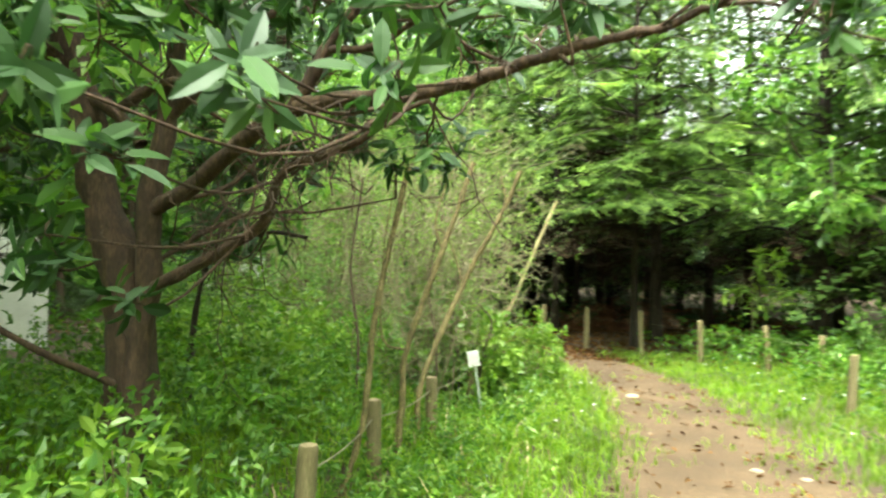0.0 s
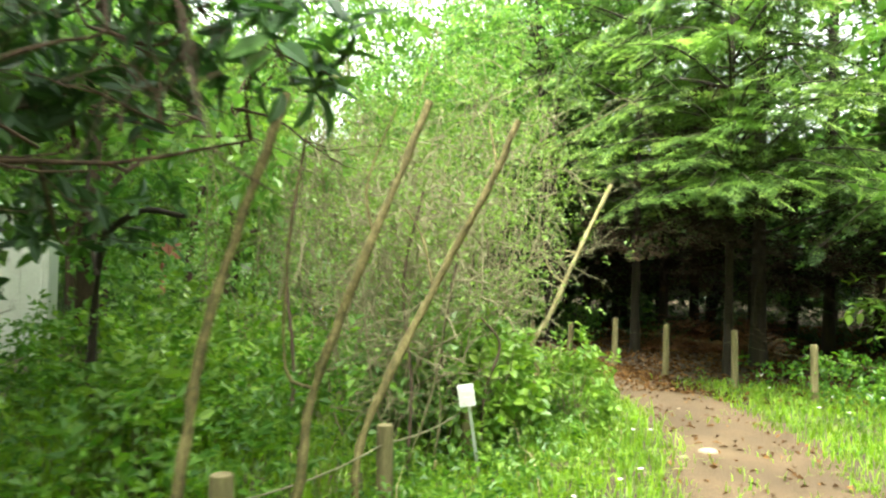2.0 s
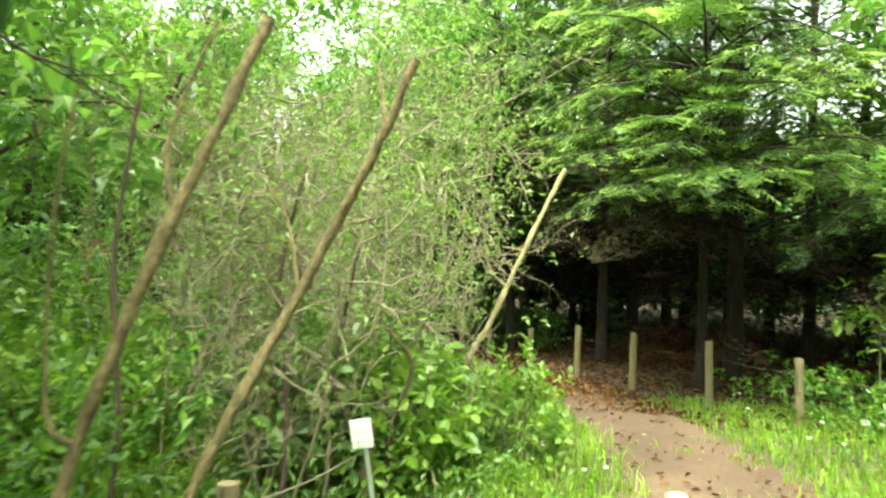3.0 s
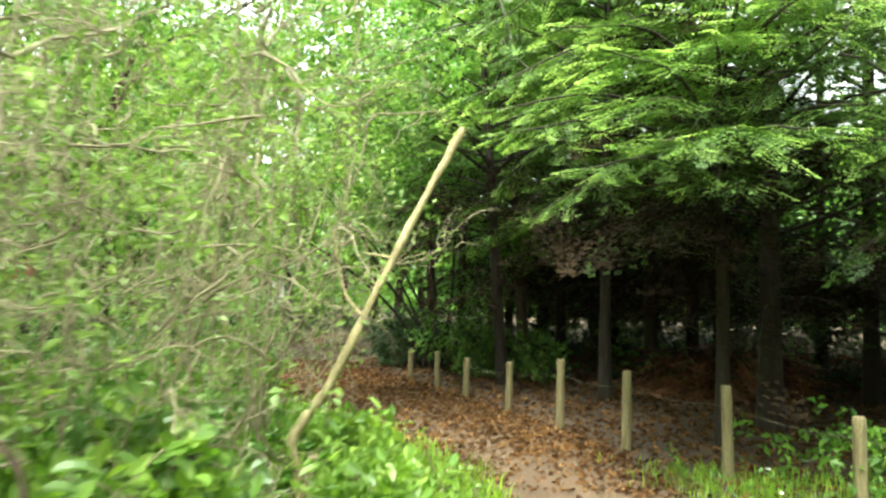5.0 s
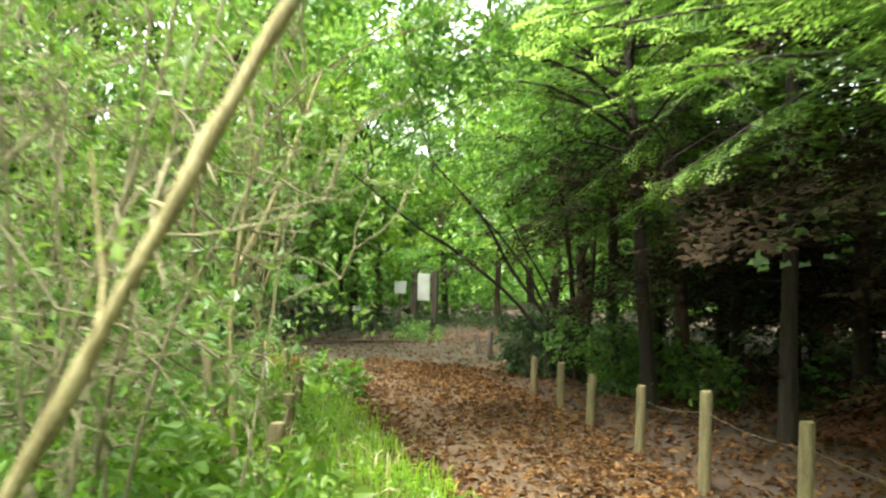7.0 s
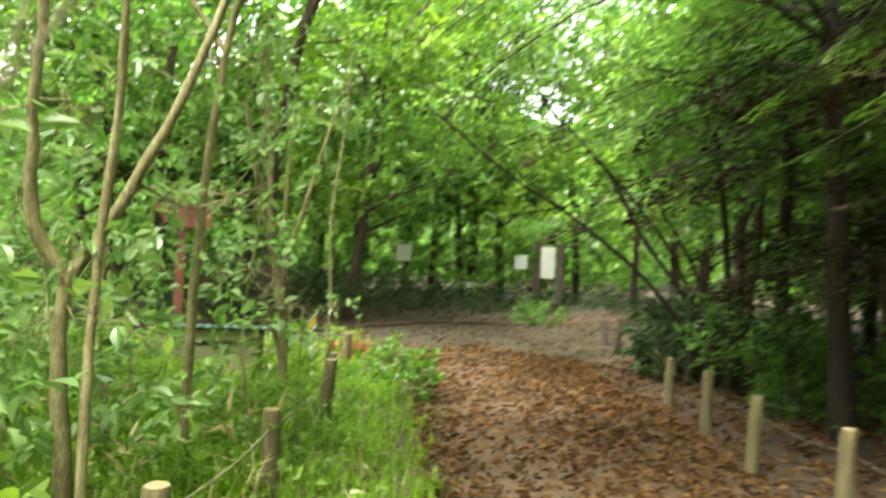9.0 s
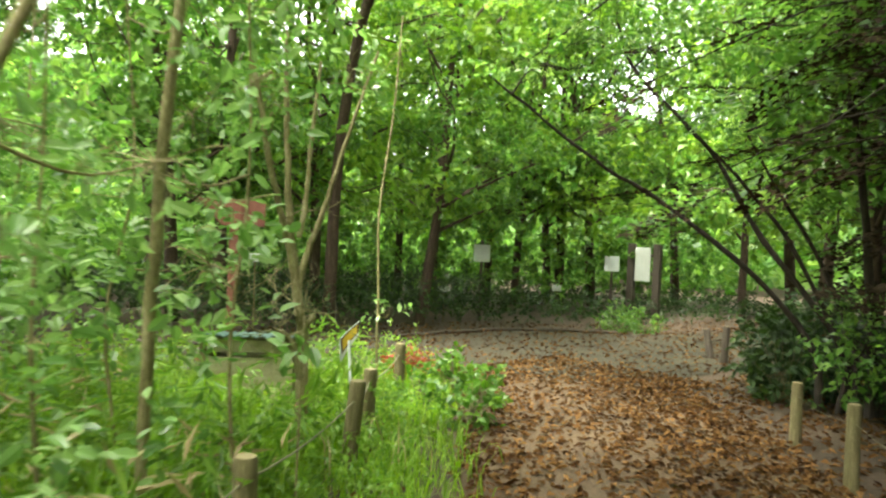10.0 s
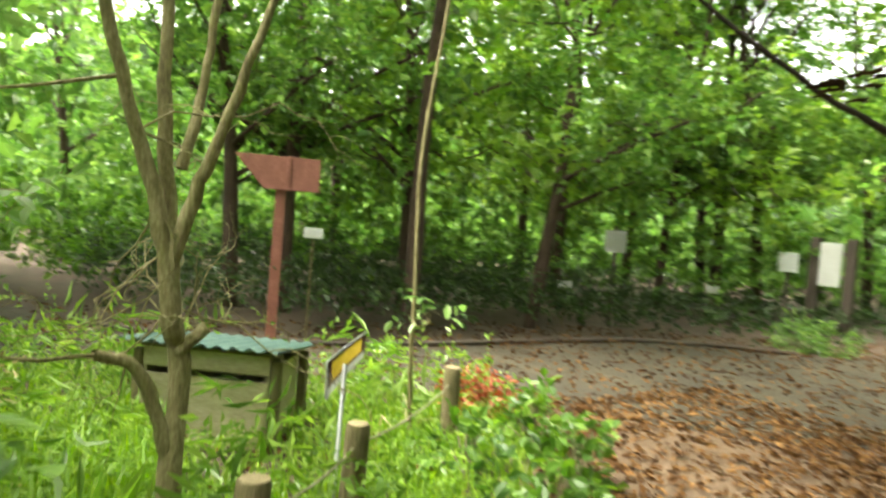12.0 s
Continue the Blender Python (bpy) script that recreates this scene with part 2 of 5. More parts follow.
def leaves(pos, axis, normal, length, width, fold=0.25, droop=0.0):
    """Folded kite leaves: two triangles each."""
    pos, axis = np.asarray(pos, float), unit(np.asarray(axis, float))
    side = unit(np.cross(axis, normal))
    up = np.cross(side, axis)
    length, width = np.broadcast_to(length, len(pos))[:, None], np.broadcast_to(width, len(pos))[:, None]
    mid = pos + axis * length * 0.45
    v = np.stack((pos, mid + side * width / 2 + up * width * fold, pos + axis * length - up * length * droop, mid - side * width / 2 + up * width * fold), 1)
    n = np.arange(len(pos))[:, None] * 4
    f = np.concatenate((n + [0, 1, 2], n + [0, 2, 3]), 1).reshape(-1, 3)
    return v.reshape(-1, 3), f


def full_leaves(pos, axis, normal, length, width, droop=0.2):
    """Larger leaves with an oval outline, a folded midrib and a bent blade: eight triangles each."""
    pos, axis = np.asarray(pos, float), unit(np.asarray(axis, float))
    side = unit(np.cross(axis, normal))
    up = np.cross(side, axis)
    L, W = np.broadcast_to(length, len(pos))[:, None], np.broadcast_to(width, len(pos))[:, None]
    spots = ((0, 0), (0.3, 0), (0.65, 0), (1, 0), (0.22, 0.36), (0.55, 0.5), (0.82, 0.3), (0.22, -0.36), (0.55, -0.5), (0.82, -0.3))
    v = np.stack([pos + axis * L * a + side * W * b + up * (abs(b) * W * 0.4 - L * droop * a * a) for a, b in spots], 1)
    tri = np.array(((0, 1, 4), (1, 5, 4), (1, 2, 5), (2, 6, 5), (2, 3, 6), (0, 7, 1), (1, 7, 8), (1, 8, 2), (2, 8, 9), (2, 9, 3)))
    n = np.arange(len(pos)) * 10
    return v.reshape(-1, 3), (n[:, None, None] + tri[None]).reshape(-1, 3)


def leaf_object(name, chunks, mat, parent=None, label=""):
    vs, fs, k = [], [], 0
    for v, f in chunks:
        vs.append(v)
        fs.append(f + k)
        k += len(v)
    return mesh_part(name, fast_mesh(name, np.concatenate(vs), np.concatenate(fs), mat), parent, label)


def dirs(n, up=0.0):
    d = rng.normal(size=(n, 3))
    d[:, 2] += up
    return unit(d)


def sprigs(centres, per, reach, length, width, out=None, flat=0.6, droop=0.15, big=False):
    """Sprigs of leaves: each centre carries a short shoot with leaves along both sides, blades mostly facing up."""
    c = np.repeat(np.asarray(centres, float), per, 0)
    n = len(centres)
    d = dirs(n, 0.1) if out is None else unit(np.asarray(out) + 0.5 * rng.normal(size=(n, 3)))
    d = np.repeat(d, per, 0)
    k = np.tile(np.linspace(0, 1, per), n)
    sidev = unit(np.cross(d, np.repeat(dirs(n, 1.5), per, 0)))
    sign = np.tile(np.where(np.arange(per) % 2, 1.0, -1.0), n)[:, None]
    pos = c + d * (k * reach)[:, None]
    ax = unit(d * 0.6 + sidev * sign * 0.9 + 0.35 * rng.normal(size=c.shape))
    nor = unit(np.array([0, 0, 1.0]) * flat + (1 - flat) * rng.normal(size=c.shape) + 0.01)
    L = length * rng.uniform(0.6, 1.25, len(c))
    f = full_leaves if big else leaves
    return f(pos, ax, nor, L, L * width, droop=droop)


def in_ball(n, centre, radii, shell=0.55):
    """Points in an ellipsoid, more of them towards its skin."""
    d = dirs(n)
    r = rng.uniform(shell, 1.0, n) ** 0.7 * rng.uniform(0.75, 1.08, n)
    return np.asarray(centre) + d * r[:, None] * np.asarray(radii), d


# ---- ground, trail, road ----
LEFT = [(-1.1, -3.0), (-0.7, -0.5), (0.2, 2.0), (1.05, 4.6), (1.45, 6.0), (1.78, 8.0), (1.72, 9.6), (1.25, 10.8), (0.55, 11.7), (-0.55, 12.8), (-1.75, 14.15), (-2.9, 15.35), (-4.1, 16.3)]
RIGHT = [(1.3, -3.0), (1.7, -0.5), (2.3, 2.0), (2.85, 4.7), (2.98, 6.0), (3.05, 7.6), (2.95, 9.4), (2.6, 11.0), (2.2, 12.3), (1.55, 13.4), (0.55, 14.9), (-0.5, 16.4), (-1.9, 17.7)]
NEAR = [(-8.2, 12.35), (-7.0, 12.6), (-5.9, 13.1), (-5.1, 14.4), (-4.1, 16.1), (-2.6, 17.6), (-2.2, 20.5), (-1.6, 24.0), (-0.5, 30.0)]
FAR = [(-8.8, 13.4), (-8.2, 13.55), (-7.6, 13.8), (-7.0, 14.5), (-6.55, 15.4), (-6.3, 16.8), (-6.2, 18.4), (-6.0, 20.1), (-5.0, 21.8), (-4.4, 24.0), (-3.2, 30.0)]


def sheet(name, left, right, mat, lift, n=90, across=16, ragged=0.05):
    a, b = curve([(*p, 0) for p in left], n), curve([(*p, 0) for p in right], n)
    bm = bmesh.new()
    grid = []
    for i in range(n):
        row = []
        for j in range(across + 1):
            p = a[i] + (b[i] - a[i]) * j / across
            x, y = p[:2] + ragged * rng.normal(size=2) * (j in (0, across))
            edge = min(j, across - j) / across
            row.append(bm.verts.new((x, y, gz(x, y) + lift * (0.3 if edge == 0 else 1.0))))
        grid.append(row)
    for i in range(n - 1):
        for j in range(across):
            bm.faces.new((grid[i][j], grid[i][j + 1], grid[i + 1][j + 1], grid[i + 1][j]))
    ob = part(name, bm, mat, None, soft=True)
    return ob


def build_ground():
    xs = np.concatenate((np.linspace(-600, -40, 8), np.linspace(-30, 30, 121), np.linspace(40, 600, 8)))
    ys = np.concatenate((np.linspace(-600, -30, 8), np.linspace(-20, 45, 131), np.linspace(60, 600, 8)))
    v = np.array([(x, y, gz(x, y)) for y in ys for x in xs])
    i, j = np.meshgrid(np.arange(len(ys) - 1), np.arange(len(xs) - 1), indexing="ij")
    k = len(xs)
    f = np.stack((i * k + j, i * k + j + 1, (i + 1) * k + j + 1, (i + 1) * k + j), -1).reshape(-1, 4)
    return tagged(new("ground", fast_mesh("ground", v, f, SOIL, True)), "dark brown woodland soil under trees and litter", "ground", kind="structure")


build_ground()
tagged(sheet("trail", LEFT, RIGHT, TRAIL, 0.012), "trodden pale brown earth footpath", "path", kind="structure")
tagged(sheet("road", NEAR, FAR, GRAVEL, 0.024), "grey-brown gravel forest road", "road", kind="structure")


def line_x(line, y):
    """Where a rising line stands at y."""
    return float(np.interp(y, [p[1] for p in line], [p[0] for p in line]))


def on_trail(x, y, margin=0.0):
    return line_x(LEFT, y) + margin < x < line_x(RIGHT, y) - margin and y < 18.5


def on_road(x, y):
    return x > -9.0 and y > 12.3 and line_x(FAR, y) - 0.1 < x < line_x(NEAR, y) + 0.1


def scatter(n, box, keep):
    x = rng.uniform(box[0], box[2], n)
    y = rng.uniform(box[1], box[3], n)
    return np.array([(a, b, gz(a, b)) for a, b in zip(x, y) if keep(a, b)])


# ---- fence posts ----


def post(at, top, r=0.042, lean=(0, 0), mat=POST_WOOD, label="weathered round wooden fence post beside the path", name="fence_post", group="fence posts"):
    x, y = at
    z = gz(x, y)
    e = thing(name, label, "post", (x, y, z), group)
    h = top - z
    t = Tubes(12)
    ks = np.array((-0.15, 0.0, 0.3, 0.6, 0.9, 0.985, 1.0)) * h
    p = np.stack((lean[0] * ks, lean[1] * ks, ks), -1)
    t.add(p, r * np.array((1.05, 1.04, 1.0, 0.98, 0.97, 0.95, 0.86)), 0.02)
    mesh_part("shaft", t.mesh("shaft", mat), e)
    bm = bmesh.new()
    bmesh.ops.create_circle(bm, cap_ends=True, radius=r * 0.86, segments=12)
    bmesh.ops.translate(bm, verts=bm.verts, vec=(lean[0] * h, lean[1] * h, h + 0.001))
    part("end_grain", bm, CUT, e, "pale sawn end")
    return np.array((x + lean[0] * h * 0.8, y + lean[1] * h * 0.8, z + h * 0.8))


def wire(points, sag=0.04, r=0.004):
    e = thing("fence_rope", "thin grey rope strung from post to post", "rope", tuple(points[0]))
    for a, c in zip(points, points[1:]):
        t = Tubes(5)
        k = np.linspace(0, 1, 7)[:, None]
        p = a + (c - a) * k
        p[:, 2] -= sag * 4 * (k * (1 - k))[:, 0]
        t.add(p - points[0], r)
        mesh_part("span", t.mesh("span", ROPE), e)


RIGHT_POSTS = [(3.95, 6.9, 0.62), (4.62, 8.8, 0.6), (4.45, 9.7, 0.62), (3.8, 10.45, 0.62), (3.16, 11.25, 0.68), (2.46, 12.05, 0.67), (1.87, 12.92, 0.66), (1.25, 14.0, 0.5), (0.61, 14.87, 0.43), (0.09, 15.64, 0.43), (-0.5, 16.5, 0.37)]
LEFT_POSTS = [(-0.63, 3.45, 0.62), (-0.4, 4.7, 0.58), (-0.05, 6.04, 0.5), (0.30, 7.05, 0.52), (0.55, 9.3, 0.45), (0.0, 10.39, 0.43), (-0.43, 11.12, 0.49), (-1.2, 12.3, 0.42), (-1.98, 13.44, 0.46), (-2.64, 14.14, 0.36), (-3.4, 15.15, 0.37)]
for line in (RIGHT_POSTS, LEFT_POSTS):
    wire([post((x, y), top, 0.043 if line is RIGHT_POSTS else 0.05, rng.normal(size=2) * 0.035) for x, y, top in line], r=0.0016 if line is RIGHT_POSTS else 0.005)
for x, y, top, lx in ((-2.9, 20.6, 0.25, -0.2), (-2.6, 20.3, 0.35, 0.05), (-2.1, 20.9, 0.3, 0.0)):
    post((x, y), top, 0.05, (lx, 0), POST_DARK, "short dark rotting stake by the road corner", "stake", "dark stakes")


def post_line(y):
    """Where the left row of posts runs at y."""
    return float(np.interp(y, [p[1] for p in LEFT_POSTS], [p[0] for p in LEFT_POSTS]))

# ---- trees ----


def twigs(starts, out, reach, r, depth=2, spread=0.8, sag=0.0, tubes=None):
    """Crooked branching twigs."""
    for p, d in zip(starts, out):
        p, d = np.asarray(p, float), unit(np.asarray(d, float))
        pts, q, e = [p], p, d
        for _ in range(4):
            e = unit(e + 0.35 * rng.normal(size=3) - np.array((0, 0, sag)))
            q = q + e * reach / 4
            pts.append(q)
        tubes.add(pts, np.linspace(r, r * 0.45, 5), sides=4)
        if depth > 0:
            ks = rng.integers(1, 5, 3)
            twigs([pts[k] for k in ks], [unit(pts[k] - pts[k - 1]) + spread * rng.normal(size=3) for k in ks], reach * 0.6, r * 0.55, depth - 1, spread, sag, tubes)


def rosettes(centres, out, per, length, width):
    """Whorls of long leaves spreading round the shoot tips."""
    n = len(centres)
    d = np.repeat(unit(np.asarray(out) + 0.5 * rng.normal(size=(n, 3)) + (0, 0, 0.5)), per, 0)
    ref = np.repeat(dirs(n), per, 0)
    u = unit(np.cross(d, ref))
    w = np.cross(d, u)
    a = np.tile(np.linspace(0, 2 * np.pi, per, endpoint=False), n) + rng.normal(size=n * per) * 0.25
    ax = unit(d * rng.uniform(0.1, 0.7, (n * per, 1)) + np.cos(a)[:, None] * u + np.sin(a)[:, None] * w)
    pos = np.repeat(np.asarray(centres), per, 0) + 0.02 * rng.normal(size=(n * per, 3))
    L = length * rng.uniform(0.65, 1.2, n * per)
    return full_leaves(pos, ax, d + 0.2 * rng.normal(size=d.shape), L, L * width, droop=rng.uniform(0.05, 0.35, (n * per, 1)))


def tree(name, label, base, stems, clumps, bark, leaf, per_clump, length, width, big=False, branch_r=0.025, category="tree", group="", per=6, reach=0.25, flat=0.6, fine=22, whorls=False):
    """Stems are (points, r0, r1); clumps are (centre, radii). Each clump is fed by a branch from the nearest stem point."""
    e = thing(name, label, category, base, group)
    o = np.array(base)
    spots = []
    for k, (pts, r0, r1) in enumerate(stems):
        limb(np.array(pts) - o, r0, r1, bark, "trunk" if k == 0 else "limb", e, n=max(8, 4 * len(pts)))
        spots.append(curve(pts, 16)[4:])
    spots = np.concatenate(spots)
    br = Tubes(5)
    chunks = []
    for c, rad, *tips in clumps:
        c, rad = np.array(c, float), np.array(rad, float)
        s = spots[np.argmin(np.linalg.norm(spots - c, axis=1) + 0.4 * np.maximum(0, spots[:, 2] - c[2]))]
        mid = (s + c) / 2 + np.array((0, 0, -0.12)) * np.linalg.norm(c - s) + 0.06 * rng.normal(size=3)
        br.add(curve((s, mid, c), 8) - o, np.linspace(branch_r, branch_r * 0.4, 8))
        n = tips[0] if tips else max(4, int(per_clump / per))
        pos, d = in_ball(n, c, rad, 0.25)
        for p in pos[:: max(1, n // fine)]:
            br.add(curve((c, (c + p) / 2 + 0.08 * rng.normal(size=3), p), 4) - o, np.linspace(branch_r * 0.4, branch_r * 0.15, 4), sides=3)
        chunks.append(rosettes(pos - o, d, per, length, width) if whorls else sprigs(pos - o, per, reach, length, width, d, flat, big=big))
    tagged(mesh_part("twig_work", br.mesh("twig_work", bark), e), kind="stuff")
    leaf_object("crown", chunks, leaf, e)
    return e


# a flat spray of needles along a shoot, in its own space: x outward, y sideways
def spray_template(shoots, needles, size, broad=0.024):
    tris = []
    for k in range(shoots):
        f = k / (shoots - 1)
        x0 = size * f
        long = size * (0.5 * (1 - f) + 0.1) * rng.uniform(0.8, 1.15)
        for sgn in (-1, 1):
            ang = sgn * rng.uniform(0.75, 1.0)
            d = np.array((math.cos(ang), math.sin(ang)))
            for m in np.linspace(0, 1, needles):
                c = np.array((x0, 0)) + d * long * m
                z = -0.10 * long * m * m / max(size, 0.01) * 2
                for s2 in (-1, 1):
                    a2 = ang + s2 * 0.75
                    nd = np.array((math.cos(a2), math.sin(a2)))
                    w = np.array((-nd[1], nd[0])) * size * broad
                    L = size * 0.115 * (1 - 0.3 * m)
                    b0, b1, tip = c - w, c + w, c + nd * L
                    tris.append(((*b0, z), (*b1, z), (*tip, z + rng.normal() * 0.006)))
    return np.array(tris)


SPRAYS = [spray_template(6, 3, 1.0, broad=0.034) for _ in range(3)]
SPRAYS_FAR = [spray_template(5, 2, 1.0, broad=0.06) for _ in range(3)]


def place_sprays(template, at, axis, size):
    """Copies of a spray laid flat along the axes."""
    at, axis, size = np.asarray(at), unit(np.asarray(axis)), np.asarray(size)
    side = unit(np.cross(np.array((0, 0, 1.0)) + 0.15 * rng.normal(size=axis.shape), axis))
    up = np.cross(axis, side)
    m = np.stack((axis, side, up), 1) * size[:, None, None]
    t = template.reshape(-1, 3)
    v = np.einsum("kj,njc->nkc", t, m) + at[:, None]
    return v.reshape(-1, 3), np.arange(len(v.reshape(-1, 3))).reshape(-1, 3)


def conifer(label, base, height, radius, lowest, boughs, near=True, r=0.16, lean=(0, 0), new_share=0.5, group="conifers", spray=0.32, reach_to=()):
    """Conifer with tiers of flat drooping sprays; the outer ends carry fresh light growth."""
    base = (base[0], base[1], gz(*base[:2]))
    e = thing("conifer", label, "tree", base, group)
    hs = np.linspace(-0.1, height, 12)
    t = Tubes(10)
    t.add(np.stack((lean[0] * hs, lean[1] * hs, hs), -1), np.linspace(r, 0.02, 12) * np.r_[1.25, np.ones(11)], 0.05)
    mesh_part("trunk", t.mesh("trunk", BARK_SHADED), e)
    temps = SPRAYS if near else SPRAYS_FAR
    lots = []
    for b in range(boughs):
        f = (b + rng.uniform(0, 1)) / boughs
        h = lowest + (height - lowest) * f
        out = radius * (1 - f) ** 0.7 * rng.uniform(0.65, 1.1) + 0.3
        a = b * 2.4 + rng.normal() * 0.3
        d = np.array((math.cos(a), math.sin(a), 0.0))
        p0 = np.array((lean[0] * h, lean[1] * h, h))
        line = curve((p0, p0 + d * out * 0.5 + (0, 0, 0.12 * out), p0 + d * out + (0, 0, -0.16 * out * rng.uniform(0.4, 1.5))), 9)
        lots.append(line)
    for end in reach_to:
        end = np.array(end) - base
        p0 = np.array((lean[0] * end[2], lean[1] * end[2], end[2] - 0.1))
        lots.append(curve((p0, (p0 + end) / 2 + (0, 0, 0.3), end), 9))
    lines, lots = lots, []
    for n_line, line in enumerate(lines):
        d = unit(line[8] - line[0])
        out = np.linalg.norm(line[8] - line[0])
        fan = n_line >= boughs
        share = 0.95 if fan else new_share * (1.0 if line[0][2] > 2.6 else 0.15)
        old, fresh = [], []
        steps = max(3, int(out / (0.24 if near else 0.36)))
        for k in range(steps):
            g = 0.18 + 0.82 * (k + 0.5) / steps
            i = min(7, int(g * 8))
            q = line[i] + (line[i + 1] - line[i]) * (g * 8 - i)
            along = unit(line[i + 1] - line[i])
            for sgn in (-1, 1):
                ax = unit(along * 0.7 + np.cross((0, 0, 1), along) * sgn * 0.85 + (0, 0, -0.2) + 0.14 * rng.normal(size=3))
                size = spray * rng.uniform(0.75, 1.3) * (1.15 - 0.45 * g) * (1 if near else 1.9)
                # a side branchlet: an inner spray, an outer one, and a fresh tip
                reach = size * rng.uniform(0.75, 1.25) * (1.2 - 0.7 * g) if near else 0.0
                drop = np.array((0, 0, -0.12)) * reach
                old.append((q, ax, size))
                if near:
                    old.append((q + ax * reach + drop, unit(ax + 0.3 * rng.normal(size=3) * (1, 1, 0.4)), size * 0.8))
                if g > 0.4 and rng.uniform() < share:
                    fresh.append((q + ax * (reach + size * 0.42) + drop + (0, 0, 0.014), unit(ax + (0, 0, -0.08)), size * rng.uniform(0.6, 0.9)))
        old.append((line[8] - d * 0.1, unit(line[8] - line[7]), spray))
        if fan or (line[0][2] > 2.9 and rng.uniform() < share + 0.3):
            fresh.append((line[8] + (0, 0, 0.014), unit(line[8] - line[7]), spray * 0.8))
        lots.append((line, old, fresh))
    # dead lower boughs, bare and drooping, below the living ones
    dead, sticks = [], Tubes(4)
    for b in range(22 if near else 14):
        h = rng.uniform(1.3, max(2.2, lowest + 0.9))
        a = rng.uniform(0, 2 * np.pi)
        out = rng.uniform(0.7, 0.62 * radius)
        d = np.array((math.cos(a), math.sin(a), 0.0))
        p0 = np.array((lean[0] * h, lean[1] * h, h))
        line = curve((p0, p0 + d * out * 0.5 + (0, 0, -0.02), p0 + d * out + (0, 0, -0.25 * out)), 6)
        sticks.add(line, np.linspace(0.012, 0.003, 6))
        for q in line[1:]:
            for sgn in (-1, 1):
                dead.append((q, unit(d * 0.7 + np.cross((0, 0, 1), d) * sgn * 0.8 + (0, 0, -0.35) + 0.25 * rng.normal(size=3)), rng.uniform(0.3, 0.6)))
    tagged(mesh_part("dead_bough_work", sticks.mesh("dead_bough_work", BARK_SHADED), e), kind="stuff")

    def sprayed(name, some, kinds, mat, parent, label=""):
        at, ax, sz = (np.array(v) for v in zip(*some))
        return leaf_object(name, [place_sprays(kinds[k], at[k::3], ax[k::3], sz[k::3]) for k in range(min(3, len(at)))], mat, parent, label)

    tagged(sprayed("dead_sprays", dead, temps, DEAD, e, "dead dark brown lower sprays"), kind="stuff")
    if near:
        for line, old, fresh in lots:
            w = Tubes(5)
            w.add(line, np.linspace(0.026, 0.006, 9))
            bough = mesh_part("bough", w.mesh("bough", BARK_SHADED), e)
            sprayed("needles", old, temps, NEEDLE, bough)
            if fresh:
                tagged(sprayed("new_growth", fresh, SPRAYS, NEEDLE_NEW, bough, "bright yellow-green fresh shoots"), kind="stuff")
    else:
        w = Tubes(4)
        for line, old, fresh in lots:
            w.add(line[::2], np.linspace(0.026, 0.006, 5))
        tagged(mesh_part("bough_work", w.mesh("bough_work", BARK_SHADED), e), kind="stuff")
        sprayed("needles", [s for _, old, _ in lots for s in old], temps, NEEDLE, e)
        tagged(sprayed("new_growth", [s for *_, fresh in lots for s in fresh], temps, NEEDLE_NEW, e, "fresh green shoots"), kind="stuff")
    return e


